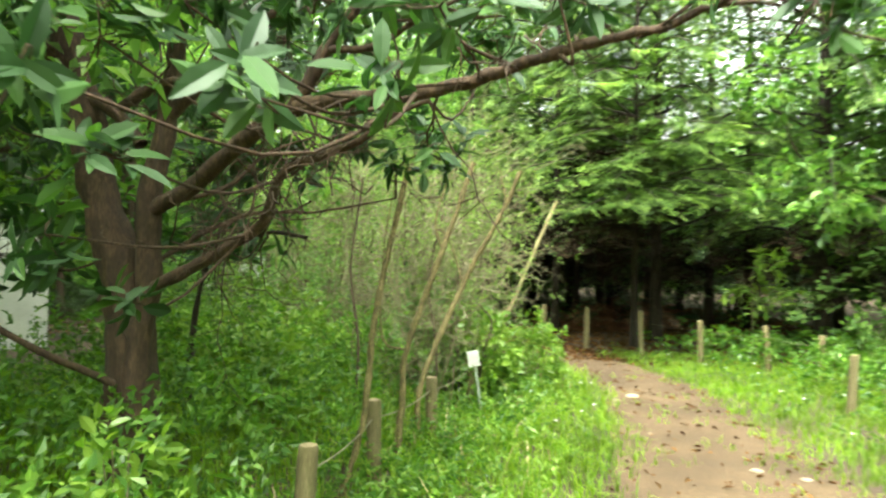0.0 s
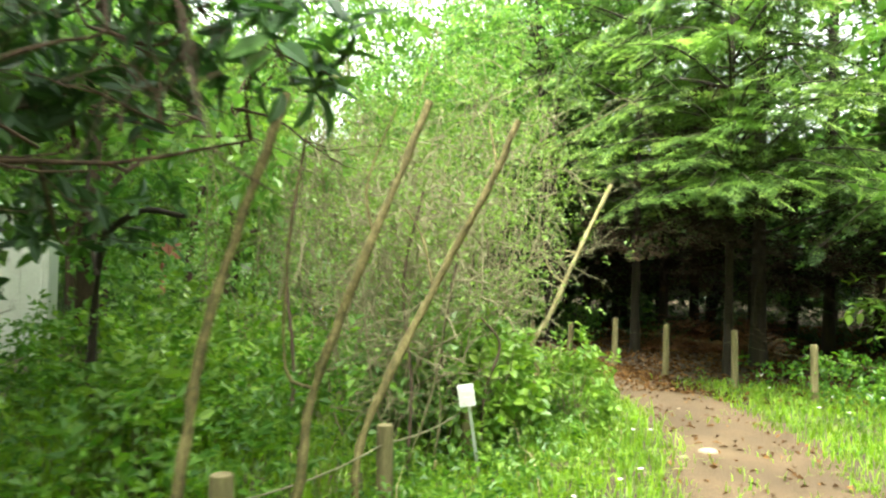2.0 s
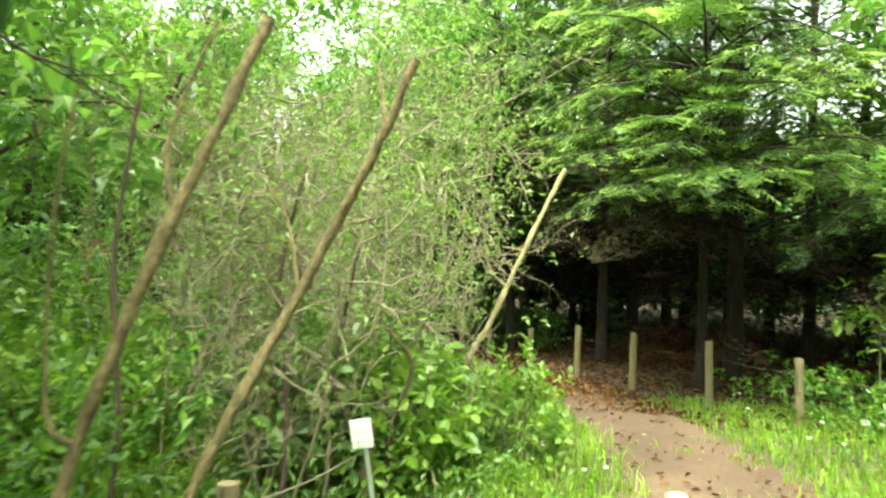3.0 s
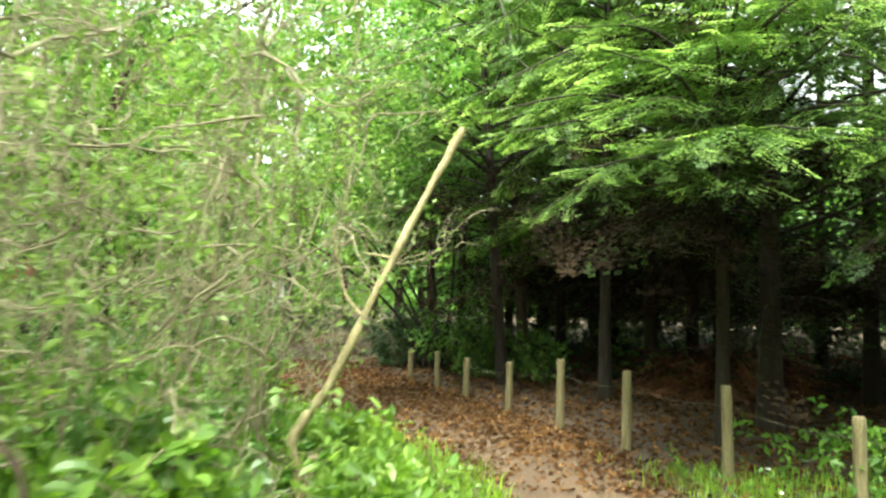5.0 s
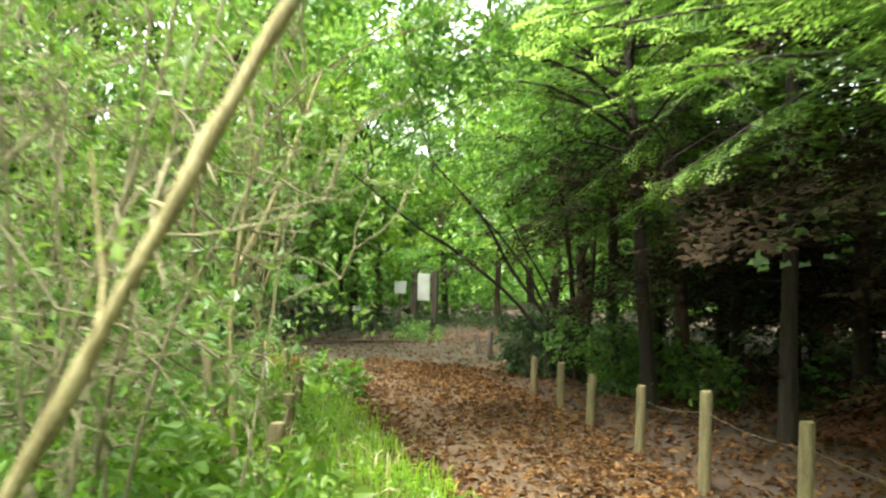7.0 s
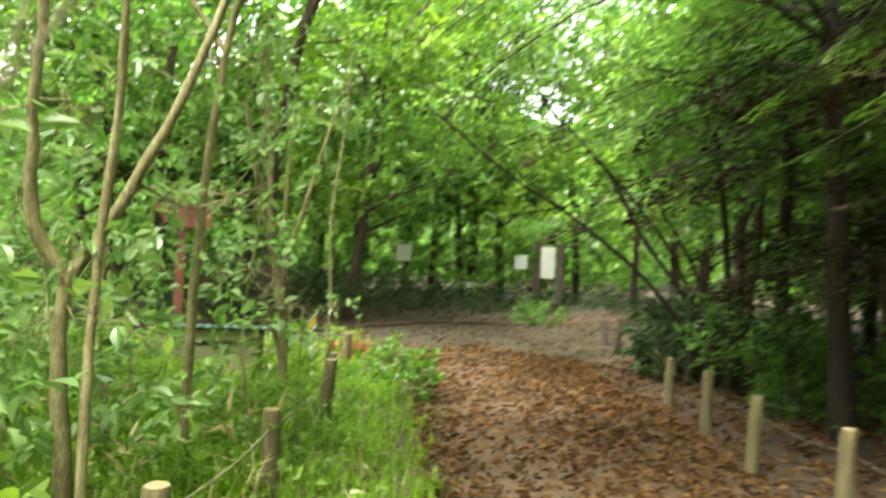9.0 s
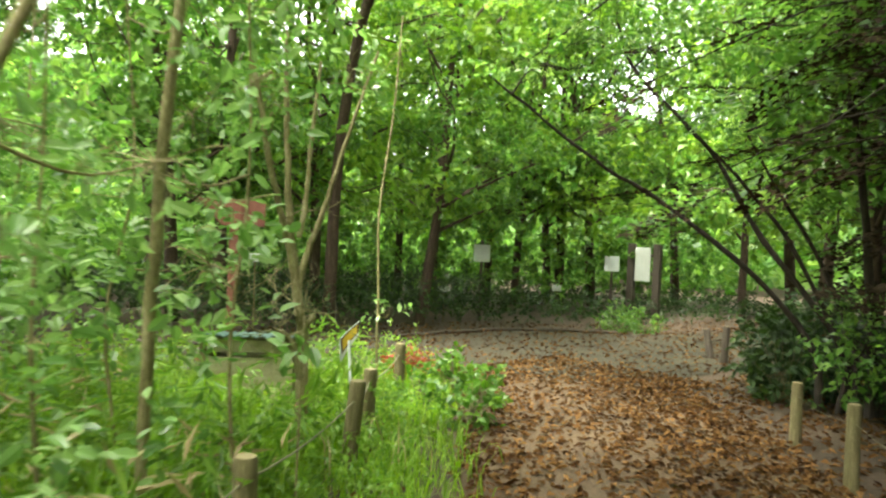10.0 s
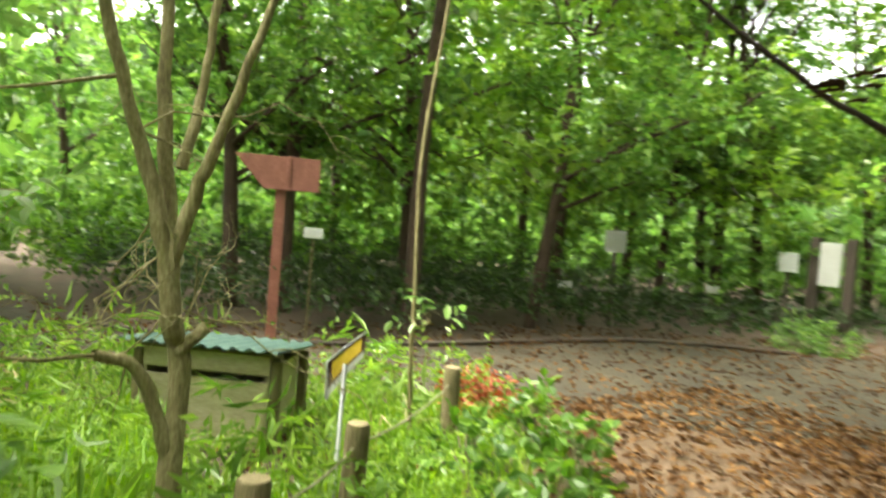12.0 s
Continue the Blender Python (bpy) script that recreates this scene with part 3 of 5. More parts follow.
# big evergreen beside the start of the path
evergreen = tree("evergreen_tree", "dark evergreen tree with forked brown trunk and long leathery leaves", (-1.74, 4.1, gz(-1.74, 4.1)),
     [([(-1.78, 4.1, -0.15), (-1.75, 4.1, 0.3), (-1.72, 4.10, 0.74), (-1.73, 4.10, 1.12), (-1.79, 4.10, 1.44), (-1.90, 4.10, 1.79), (-2.00, 4.12, 2.21), (-2.14, 4.15, 2.76), (-2.27, 4.20, 3.3), (-2.3, 4.2, 5.0)], 0.17, 0.07),
      ([(-1.66, 4.02, 0.6), (-1.64, 4.00, 1.04), (-1.58, 3.98, 1.41), (-1.57, 3.95, 1.81), (-1.48, 3.95, 2.27), (-1.41, 3.95, 2.89), (-1.40, 4.00, 3.8)], 0.082, 0.045),
      ([(-1.56, 3.95, 1.74), (-1.26, 3.80, 1.89), (-0.92, 3.50, 2.08), (-0.66, 3.30, 2.17), (-0.43, 3.15, 2.19), (-0.13, 2.95, 2.17), (0.16, 2.80, 2.20), (0.36, 2.70, 2.25), (0.56, 2.60, 2.29), (0.75, 2.55, 2.32), (0.92, 2.50, 2.38), (1.04, 2.45, 2.43)], 0.05, 0.009),
      ([(0.92, 2.50, 2.38), (1.06, 2.50, 2.40), (1.23, 2.50, 2.37), (1.39, 2.50, 2.30), (1.56, 2.50, 2.27)], 0.011, 0.004),
      ([(-1.60, 3.97, 1.30), (-1.15, 3.75, 1.51), (-0.85, 3.55, 1.68), (-0.73, 3.45, 1.91), (-0.41, 3.35, 2.02), (-0.21, 3.30, 2.15), (-0.05, 3.30, 2.22)], 0.036, 0.01),
      ([(-0.66, 3.30, 2.17), (-0.55, 3.25, 2.35), (-0.48, 3.25, 2.48), (-0.35, 3.20, 2.66), (-0.2, 3.2, 3.1)], 0.036, 0.02),
      ([(-1.48, 3.95, 2.25), (-1.09, 3.80, 2.58), (-0.91, 3.75, 2.71), (-0.70, 3.70, 2.87), (-0.4, 3.7, 3.2)], 0.045, 0.02),
      ([(-2.02, 4.12, 2.41), (-1.78, 4.00, 2.28), (-1.62, 3.95, 2.10)], 0.04, 0.035),
      ([(-1.75, 4.00, 2.31), (-1.54, 3.90, 2.40), (-1.33, 3.80, 2.42)], 0.035, 0.02),
      ([(-2.10, 4.14, 2.55), (-2.20, 4.00, 2.65), (-2.27, 3.90, 2.86), (-2.28, 3.80, 3.2)], 0.05, 0.03),
      ([(-0.50, 3.25, 2.43), (-0.30, 3.20, 2.43), (-0.05, 3.10, 2.55), (0.18, 3.00, 2.62)], 0.02, 0.008),
      ([(-1.56, 3.97, 1.45), (-1.42, 4.10, 1.57), (-1.13, 4.30, 1.75), (-0.76, 4.50, 1.78), (-0.28, 4.60, 1.88)], 0.018, 0.006),
      ([(-1.45, 3.90, 1.78), (-1.20, 4.10, 1.89), (-1.01, 4.20, 2.09), (-0.75, 4.40, 2.24)], 0.018, 0.006),
      ([(-1.75, 3.95, 0.8), (-2.1, 3.6, 1.1), (-2.5, 3.4, 1.5)], 0.025, 0.01)],
     [((-0.49, 1.9, 2.0), (0.05, 0.05, 0.04), 2), ((-0.47, 2.0, 1.94), (0.04, 0.04, 0.03), 1), ((-0.98, 1.75, 1.95), (0.06, 0.06, 0.05), 2), ((-1.12, 2.5, 1.85), (0.16, 0.12, 0.05), 4), ((-1.36, 3.2, 1.3), (0.08, 0.06, 0.1), 3), ((-1.42, 2.7, 1.58), (0.14, 0.14, 0.1), 4),
      ((-0.15, 2.3, 2.05), (0.12, 0.1, 0.06), 3), ((-0.79, 2.3, 2.3), (0.3, 0.15, 0.1), 5), ((-1.15, 2.5, 2.25), (0.3, 0.2, 0.12), 6), ((0.0, 2.3, 2.3), (0.4, 0.2, 0.08), 6), ((1.2, 2.35, 2.36), (0.35, 0.2, 0.1), 8), ((0.4, 2.5, 2.42), (0.3, 0.2, 0.06), 5),
      ((-0.2, 2.9, 2.55), (0.4, 0.35, 0.12), 9), ((0.1, 3.3, 2.6), (0.4, 0.3, 0.16), 10), ((-0.6, 3.5, 2.75), (0.5, 0.4, 0.25), 16), ((-1.2, 3.8, 3.0), (0.6, 0.6, 0.4), 26), ((-2.2, 3.6, 2.9), (0.6, 0.6, 0.4), 26),
      ((-2.6, 4.2, 2.3), (0.5, 0.5, 0.5), 26), ((-2.7, 4.4, 1.5), (0.4, 0.4, 0.4), 22), ((-1.9, 4.6, 3.8), (1.0, 1.0, 0.6), 30), ((-1.0, 4.7, 2.9), (0.7, 0.6, 0.4), 28), ((-0.45, 4.5, 2.35), (0.35, 0.3, 0.25), 12), ((-0.1, 4.4, 2.15), (0.4, 0.3, 0.2), 14),
      ((-2.5, 3.4, 1.6), (0.3, 0.3, 0.25), 16), ((-1.6, 5.0, 2.1), (0.5, 0.4, 0.4), 26), ((-0.2, 3.9, 3.2), (0.7, 0.6, 0.35), 26), ((-2.2, 4.2, 5.2), (1.4, 1.4, 0.8), 40), ((-1.0, 5.0, 2.1), (0.4, 0.3, 0.25), 16), ((0.3, 4.1, 2.65), (0.25, 0.25, 0.14), 8),
      ((-1.5, 5.2, 2.8), (0.9, 0.7, 0.6), 34), ((-2.6, 5.2, 2.6), (0.9, 0.7, 0.7), 34), ((-3.2, 4.8, 3.6), (1.0, 1.0, 0.8), 34), ((-1.2, 4.3, 3.6), (0.8, 0.8, 0.5), 30), ((-2.9, 3.2, 2.4), (0.5, 0.5, 0.5), 26), ((-2.4, 5.4, 1.5), (0.8, 0.6, 0.5), 30), ((-1.7, 5.6, 1.6), (0.6, 0.5, 0.4), 22),
      # mostly unseen overhead clumps, added to throw shade on the left side
      ((-1.6, 3.0, 4.6), (1.2, 1.0, 0.4), 44), ((-0.6, 4.4, 4.4), (1.1, 0.9, 0.4), 44), ((-2.6, 5.4, 4.6), (1.2, 1.0, 0.5), 44), ((-1.2, 5.4, 5.0), (1.1, 1.0, 0.4), 44), ((-3.2, 3.4, 4.2), (1.0, 1.0, 0.5), 44), ((-3.4, 5.6, 2.2), (0.8, 0.7, 0.7), 34), ((-0.4, 2.6, 4.2), (1.0, 0.8, 0.3), 36), ((-2.6, 2.4, 3.6), (0.9, 0.8, 0.4), 36), ((-2.2, 1.6, 3.4), (1.0, 0.8, 0.3), 36), ((-3.6, 2.2, 3.0), (0.8, 0.8, 0.5), 36), ((-1.2, 3.6, 5.4), (1.4, 1.2, 0.5), 50)],
     BARK_RED, LEAF_BIG, 180, 0.15, 0.37, branch_r=0.010, per=7, fine=26, whorls=True)
tangle = Tubes(4)
for limb_line in ([(-1.26, 3.80, 1.89), (-0.66, 3.30, 2.17), (0.16, 2.80, 2.20), (0.75, 2.55, 2.32)], [(-1.5, 3.9, 1.35), (-0.85, 3.55, 1.68), (-0.73, 3.45, 1.91), (-0.05, 3.3, 2.22)], [(-1.5, 3.95, 1.45), (-1.1, 4.1, 1.7), (-0.3, 4.5, 1.98)], [(-1.62, 3.95, 2.0), (-1.5, 3.95, 2.7), (-1.45, 4.0, 3.5)]):
    for q in curve(limb_line, 16)[2:]:
        twigs([q - np.array(evergreen.location)], [dirs(1, 0.25)[0]], rng.uniform(0.3, 0.65), 0.007, 2, 0.7, 0.0, tangle)
tagged(mesh_part("bare_twig_work", tangle.mesh("bare_twig_work", BARK_RED), evergreen), kind="stuff")


# lopped leaning stems with sawn tops
def lopped(points, r0, r1, label, side=(), bark=BARK_MOSS):
    base = (points[0][0], points[0][1], gz(*points[0][:2]))
    e = thing("lopped_tree", label, "tree", base, "lopped leaning stems")
    o = np.array(base)
    pts = [np.array(p) - o for p in points]
    limb(pts, r0, r1, bark, "trunk", e, n=34, knots=0.10, sides=10)
    d = unit(pts[-1] - pts[-2])
    bm = bmesh.new()
    bmesh.ops.create_circle(bm, cap_ends=True, radius=r1 * 1.02, segments=10)
    bmesh.ops.transform(bm, matrix=Matrix.Translation(Vector(pts[-1])) @ Vector(d).to_track_quat("Z", "Y").to_matrix().to_4x4(), verts=bm.verts)
    part("cut_end", bm, CUT, e, "sawn end of the stem")
    for s in side:
        limb([np.array(p) - o for p in s], r1 * 0.5, r1 * 0.25, bark, "limb", e, n=10)
    return e


lopped([(-0.62, 4.25, -0.1), (-0.45, 4.39, 0.48), (-0.38, 4.5, 1.2), (-0.21, 4.78, 2.1)], 0.023, 0.018, "leaning mossy brown stem lopped off at the top")
lopped([(-0.3, 5.1, -0.1), (-0.25, 5.2, 0.5), (-0.23, 5.28, 0.83), (0.0, 5.35, 1.5), (0.25, 5.51, 2.23)], 0.026, 0.020, "leaning brown stem with a swollen kink, lopped at the top",
       [[(-0.23, 5.28, 0.83), (-0.42, 5.4, 0.9), (-0.42, 5.4, 1.5), (-0.35, 5.4, 2.0)], [(0.02, 5.36, 1.55), (-0.03, 5.4, 1.8), (0.1, 5.45, 2.2)]])
lopped([(-0.12, 5.75, -0.1), (-0.14, 5.84, 0.45), (0.21, 6.08, 1.3), (0.5, 6.05, 1.85), (0.67, 6.03, 2.24)], 0.025, 0.019, "strongly leaning brown stem with forked lopped top", [[(0.55, 6.04, 1.98), (0.5, 6.1, 2.25)], [(0.21, 6.08, 1.25), (0.1, 6.2, 1.6), (0.0, 6.2, 1.75)]])
lopped([(0.665, 8.33, -0.1), (0.775, 8.515, 0.45), (0.735, 8.515, 0.72), (0.885, 8.61, 1.0), (1.165, 8.765, 1.65), (1.43, 8.9, 2.2)], 0.028, 0.019, "pale bare stem slanting over the path edge, sawn off", [[(1.0, 8.675, 1.27), (0.86, 8.8, 1.4), (0.8, 8.8, 1.7)], [(1.12, 8.745, 1.55), (0.95, 8.85, 1.58)]], BARK_PALE)


for pts in ([(0.18, 6.95, -0.1), (0.2, 7.0, 0.5), (0.12, 7.0, 0.8), (0.22, 7.05, 1.5)], [(0.4, 7.1, -0.1), (0.42, 7.1, 0.5), (0.52, 7.15, 0.85), (0.38, 7.15, 1.05)], [(-0.05, 6.6, -0.1), (-0.02, 6.65, 0.6), (-0.1, 6.7, 1.3), (0.02, 6.7, 1.9)], [(-0.75, 6.3, -0.1), (-0.7, 6.3, 0.7), (-0.78, 6.35, 1.4), (-0.68, 6.35, 2.2)]):
    lopped(pts, 0.014, 0.009, "thin crooked dark stem among the lopped ones", [[pts[1], tuple(np.array(pts[1]) + (0.16, 0.05, 0.12)), tuple(np.array(pts[1]) + (0.2, 0.08, 0.35))]], BARK_DARK)


# twiggy grey shrubs with tiny pale leaves
def twiggy(base, height, spread, stems, leaf_n, lean=(0, 0), label="dense twiggy grey shrub with tiny pale green leaves"):
    z = gz(*base)
    e = thing("twiggy_shrub", label, "shrub", (base[0], base[1], z), "twiggy shrubs")
    tb = Tubes(5)
    ends = []
    for k in range(stems):
        a = rng.uniform(0, 2 * np.pi)
        d = np.array((math.cos(a) * spread * rng.uniform(0.2, 1) + lean[0], math.sin(a) * spread * rng.uniform(0.2, 1) + lean[1], height * rng.uniform(0.7, 1.05)))
        b = 0.12 * rng.normal(size=3)
        b[2] = -0.05
        line = curve((b, b + d * 0.3 + 0.08 * rng.normal(size=3), b + d * 0.65 + 0.15 * rng.normal(size=3), b + d), 12)
        st = Tubes(6)
        st.add(line, np.linspace(rng.uniform(0.007, 0.015), 0.003, 12))
        mesh_part("stem", st.mesh("stem", BARK_GREY), e)
        for k_line, q in enumerate(line[4:]):
            twigs([q + 0.02 * rng.normal(size=3)], [dirs(1, 0.2)[0]], rng.uniform(0.3, 0.6), 0.0075, 2, 0.9, 0.03, tb)
            some = int(leaf_n * (0.16 + 0.085 * k_line))
            knots = q + rng.normal(size=(5, 3)) * np.array((0.26, 0.26, 0.2))
            ends.append(knots[rng.integers(0, 5, some)] + 0.09 * rng.normal(size=(some, 3)))
    tagged(mesh_part("twig_work", tb.mesh("twig_work", BARK_GREY), e), kind="stuff")
    ends = np.concatenate(ends)
    leaf_object("leaves", [sprigs(ends, 3, 0.08, 0.05, 0.45, flat=0.45)], LEAF_SMALL, e)
    return e


for x, y, h, s, n, lf in ((-0.5, 7.0, 2.5, 0.7, 9, 16), (0.1, 8.0, 2.9, 0.8, 10, 22), (-1.2, 8.3, 3.0, 0.9, 9, 16), (0.2, 9.3, 3.2, 0.8, 9, 28), (-0.8, 9.8, 3.2, 0.9, 8, 26), (-2.2, 9.5, 3.3, 1.0, 8, 24), (-0.1, 6.9, 2.3, 0.5, 7, 14)):
    twiggy((x, y), h, s, n, lf, (0.25, 0.0))

# pale-stemmed shrubs by the end of the walk
def pale_shrub(name, label, stems, clumps, per_clump, leaf=LEAF_GLOSS, length=0.075, bare=0):
    x, y = stems[0][0][0][:2]
    e = tree(name, label, (x, y, gz(x, y)), stems, clumps, BARK_PALE, leaf, per_clump, length, 0.5, branch_r=0.007, category="shrub", per=5, reach=0.12, big=True)
    if bare:
        t = Tubes(5)
        root = np.array((x, y, gz(x, y)))
        line = curve(stems[0][0], 12)[4:9]
        for k in range(bare):
            twigs([line[k % 5] - root], [dirs(1, 0.1)[0]], rng.uniform(0.25, 0.5), 0.0045, 2, 0.7, 0.02, t)
        tagged(mesh_part("bare_twig_work", t.mesh("bare_twig_work", BARK_PALE), e), kind="stuff")
    return e


pale_shrub("pale_shrub", "pale-barked many-stemmed shrub with a knotted base",
           [([(-2.32, 13.36, -0.15), (-2.34, 13.36, 0.31), (-2.4, 13.38, 0.69), (-2.38, 13.34, 0.83), (-2.41, 13.31, 1.07), (-2.43, 13.23, 1.35), (-2.44, 13.13, 1.69), (-2.48, 13.0, 2.3)], 0.042, 0.015),
            ([(-2.38, 13.34, 0.8), (-2.46, 13.34, 1.1), (-2.5, 13.31, 1.45), (-2.54, 13.31, 1.8), (-2.6, 13.3, 2.5)], 0.032, 0.014),
            ([(-2.4, 13.33, 0.98), (-2.39, 13.4, 1.23), (-2.36, 13.46, 1.43), (-2.34, 13.58, 1.83), (-2.3, 13.8, 2.5)], 0.024, 0.01),
            ([(-2.45, 13.36, 1.28), (-2.47, 13.41, 1.5), (-2.5, 13.45, 1.83), (-2.5, 13.5, 2.4)], 0.02, 0.01),
            ([(-2.35, 13.35, 0.42), (-2.37, 13.26, 0.67), (-2.35, 13.13, 0.73)], 0.026, 0.016),
            ([(-2.39, 13.36, 0.72), (-2.38, 13.45, 0.80)], 0.024, 0.02)],
           [((-2.5, 12.6, 1.5), (0.3, 0.3, 0.25)), ((-2.2, 13.0, 2.0), (0.35, 0.3, 0.2)), ((-2.5, 13.7, 2.3), (0.4, 0.4, 0.3)), ((-2.0, 12.5, 1.1), (0.3, 0.25, 0.2)), ((-2.7, 13.3, 2.7), (0.6, 0.6, 0.3))], 50, bare=12)
pale_shrub("pale_shrub", "pale-barked forked shrub with glossy leaves beside the path",
           [([(-0.82, 11.04, -0.1), (-0.84, 11.04, 0.37), (-0.88, 11.02, 0.93), (-0.9, 11.04, 1.15), (-0.95, 10.95, 1.33), (-0.93, 10.92, 1.72), (-0.87, 10.91, 2.06), (-0.8, 10.9, 2.6)], 0.035, 0.014),
            ([(-0.9, 11.04, 1.12), (-0.83, 11.19, 1.41), (-0.72, 11.31, 1.74), (-0.62, 11.46, 2.23), (-0.5, 11.6, 2.8)], 0.026, 0.012),
            ([(-0.6, 11.0, -0.1), (-0.64, 11.0, 0.43), (-0.76, 11.08, 1.14), (-0.72, 11.11, 1.74), (-0.65, 11.08, 2.12), (-0.6, 11.0, 2.8)], 0.02, 0.012)],
           [((-0.9, 10.9, 2.5), (0.5, 0.5, 0.35)), ((-0.6, 11.5, 2.5), (0.45, 0.45, 0.3)), ((-1.3, 11.2, 1.8), (0.4, 0.4, 0.3)), ((-1.0, 11.8, 1.5), (0.35, 0.4, 0.3)), ((-1.4, 12.0, 2.2), (0.5, 0.5, 0.4))], 60, bare=8)
for k, (x, y, h) in enumerate(((-1.6, 12.5, 2.6), (-1.9, 11.8, 2.8), (-2.6, 12.4, 2.6), (-1.5, 10.6, 3.0), (-3.3, 11.6, 3.0), (-4.2, 12.4, 3.0))):
    pts = [(x, y, -0.1), (x + 0.12 * rng.normal(), y + 0.12 * rng.normal(), h * 0.3), (x + 0.12 * rng.normal(), y + 0.12 * rng.normal(), h * 0.6), (x + 0.2 * rng.normal(), y + 0.12 * rng.normal(), h)]
    pale_shrub("sapling", "slender broadleaf sapling in the undergrowth", [(pts, 0.011, 0.005)],
               [((x + 0.3 * rng.normal(), y + 0.3 * rng.normal(), h * f), (0.4, 0.4, 0.25)) for f in (0.45, 0.6, 0.75, 0.95)], 45, LEAF_MAPLE if k % 2 else LEAF_GLOSS, 0.085)
pale_shrub("sapling", "thin crooked bare sapling", [([(-3.4, 14.9, -0.1), (-3.4, 14.86, 0.4), (-3.38, 14.84, 0.8), (-3.42, 14.84, 1.5), (-3.36, 14.9, 2.4), (-3.3, 14.9, 3.2)], 0.014, 0.007)], [((-3.35, 14.9, 2.9), (0.3, 0.3, 0.3)), ((-3.3, 14.9, 0.65), (0.1, 0.1, 0.06))], 20)

# arching many-stemmed bush behind the posts
tree("arching_bush", "dark many-stemmed bush arching over the road", (-0.7, 17.95, gz(-0.7, 17.95)),
     [([(-0.75, 17.95, -0.15), (-0.82, 17.91, 0.46), (-1.25, 17.6, 1.1), (-1.89, 16.97, 1.75), (-2.18, 16.45, 2.02), (-2.51, 15.93, 2.4), (-2.74, 15.42, 2.73)], 0.036, 0.010),
      ([(-0.6, 17.98, -0.1), (-0.59, 17.98, 0.43), (-0.98, 17.7, 1.4), (-1.37, 17.3, 2.03), (-1.67, 16.89, 2.43)], 0.03, 0.01),
      ([(-0.5, 18.0, -0.1), (-0.49, 18.0, 0.45), (-0.74, 17.77, 1.25), (-1.03, 17.44, 1.88), (-1.21, 17.1, 2.38)], 0.03, 0.01),
      ([(-0.6, 18.08, -0.1), (-0.57, 18.08, 0.43), (-1.3, 17.79, 1.5), (-1.72, 17.55, 2.3), (-2.31, 17.12, 3.04), (-2.43, 16.9, 3.53)], 0.035, 0.012),
      ([(-0.36, 18.04, -0.1), (-0.36, 18.04, 0.47), (-0.49, 17.91, 2.08), (-0.57, 17.65, 2.9), (-0.6, 17.5, 3.6)], 0.05, 0.015),
      ([(-0.3, 18.1, -0.1), (-0.1, 17.9, 1.2), (0.0, 17.6, 2.2), (0.1, 17.3, 3.0)], 0.03, 0.01)],
     [((-2.5, 15.9, 2.9), (0.7, 0.7, 0.3)), ((-1.9, 16.6, 3.1), (0.9, 0.8, 0.35)), ((-1.4, 17.2, 3.4), (1.0, 0.9, 0.4)), ((-0.6, 17.5, 3.7), (1.0, 1.0, 0.5)), ((0.1, 17.2, 3.2), (0.9, 0.9, 0.5)), ((-2.6, 16.9, 3.8), (0.9, 0.9, 0.4)), ((-0.9, 17.2, 2.6), (0.6, 0.6, 0.3)), ((0.3, 18.6, 1.2), (0.6, 0.6, 0.5)), ((-0.3, 17.5, 0.6), (0.4, 0.4, 0.3)), ((0.4, 17.3, 0.5), (0.4, 0.4, 0.3))],
     BARK_SHADED, LEAF_MAPLE, 420, 0.085, 0.55, branch_r=0.012, category="bush")

# conifers over the bend of the path
FANS = [(2.0, 10.3, 2.2), (2.4, 10.0, 2.6), (3.06, 9.7, 3.4), (2.17, 9.5, 2.75), (3.3, 9.8, 2.35), (3.9, 9.9, 2.5), (1.5, 10.9, 2.6), (1.2, 11.5, 2.9), (2.6, 9.6, 3.9), (4.4, 10.2, 2.3), (4.9, 10.5, 2.7), (1.9, 10.6, 3.3), (3.5, 9.6, 4.4), (1.5, 10.5, 4.0), (2.8, 9.9, 2.95), (2.9, 10.3, 2.1), (2.45, 9.55, 2.25), (2.85, 9.5, 2.3), (3.2, 9.3, 3.0), (3.7, 9.4, 3.3), (4.4, 9.6, 3.2)]
conifer("tall dark conifer with bright fresh shoots drooping over the path", (4.05, 13.5), 10.0, 3.6, 2.0, 64, r=0.12, new_share=0.85)
conifer("slim-trunked dark conifer behind the fence", (2.43, 15.15), 9.0, 3.9, 3.8, 44, r=0.085, new_share=0.6)
conifer("dark conifer with fan-like fresh sprays over the path", (3.35, 12.4), 7.5, 2.2, 3.2, 26, r=0.07, new_share=0.9, reach_to=FANS)
conifer("wide dark conifer beside the grass verge", (6.3, 11.8), 11.0, 3.6, 1.5, 56, r=0.13, new_share=0.7)
conifer("dark conifer leaning behind the posts", (0.95, 16.5), 8.5, 4.0, 2.9, 46, r=0.09, lean=(-0.06, -0.09), new_share=0.5, reach_to=((-0.6, 13.6, 3.2), (-0.9, 14.2, 3.6), (0.2, 13.6, 3.3), (-1.2, 15.2, 3.9)))
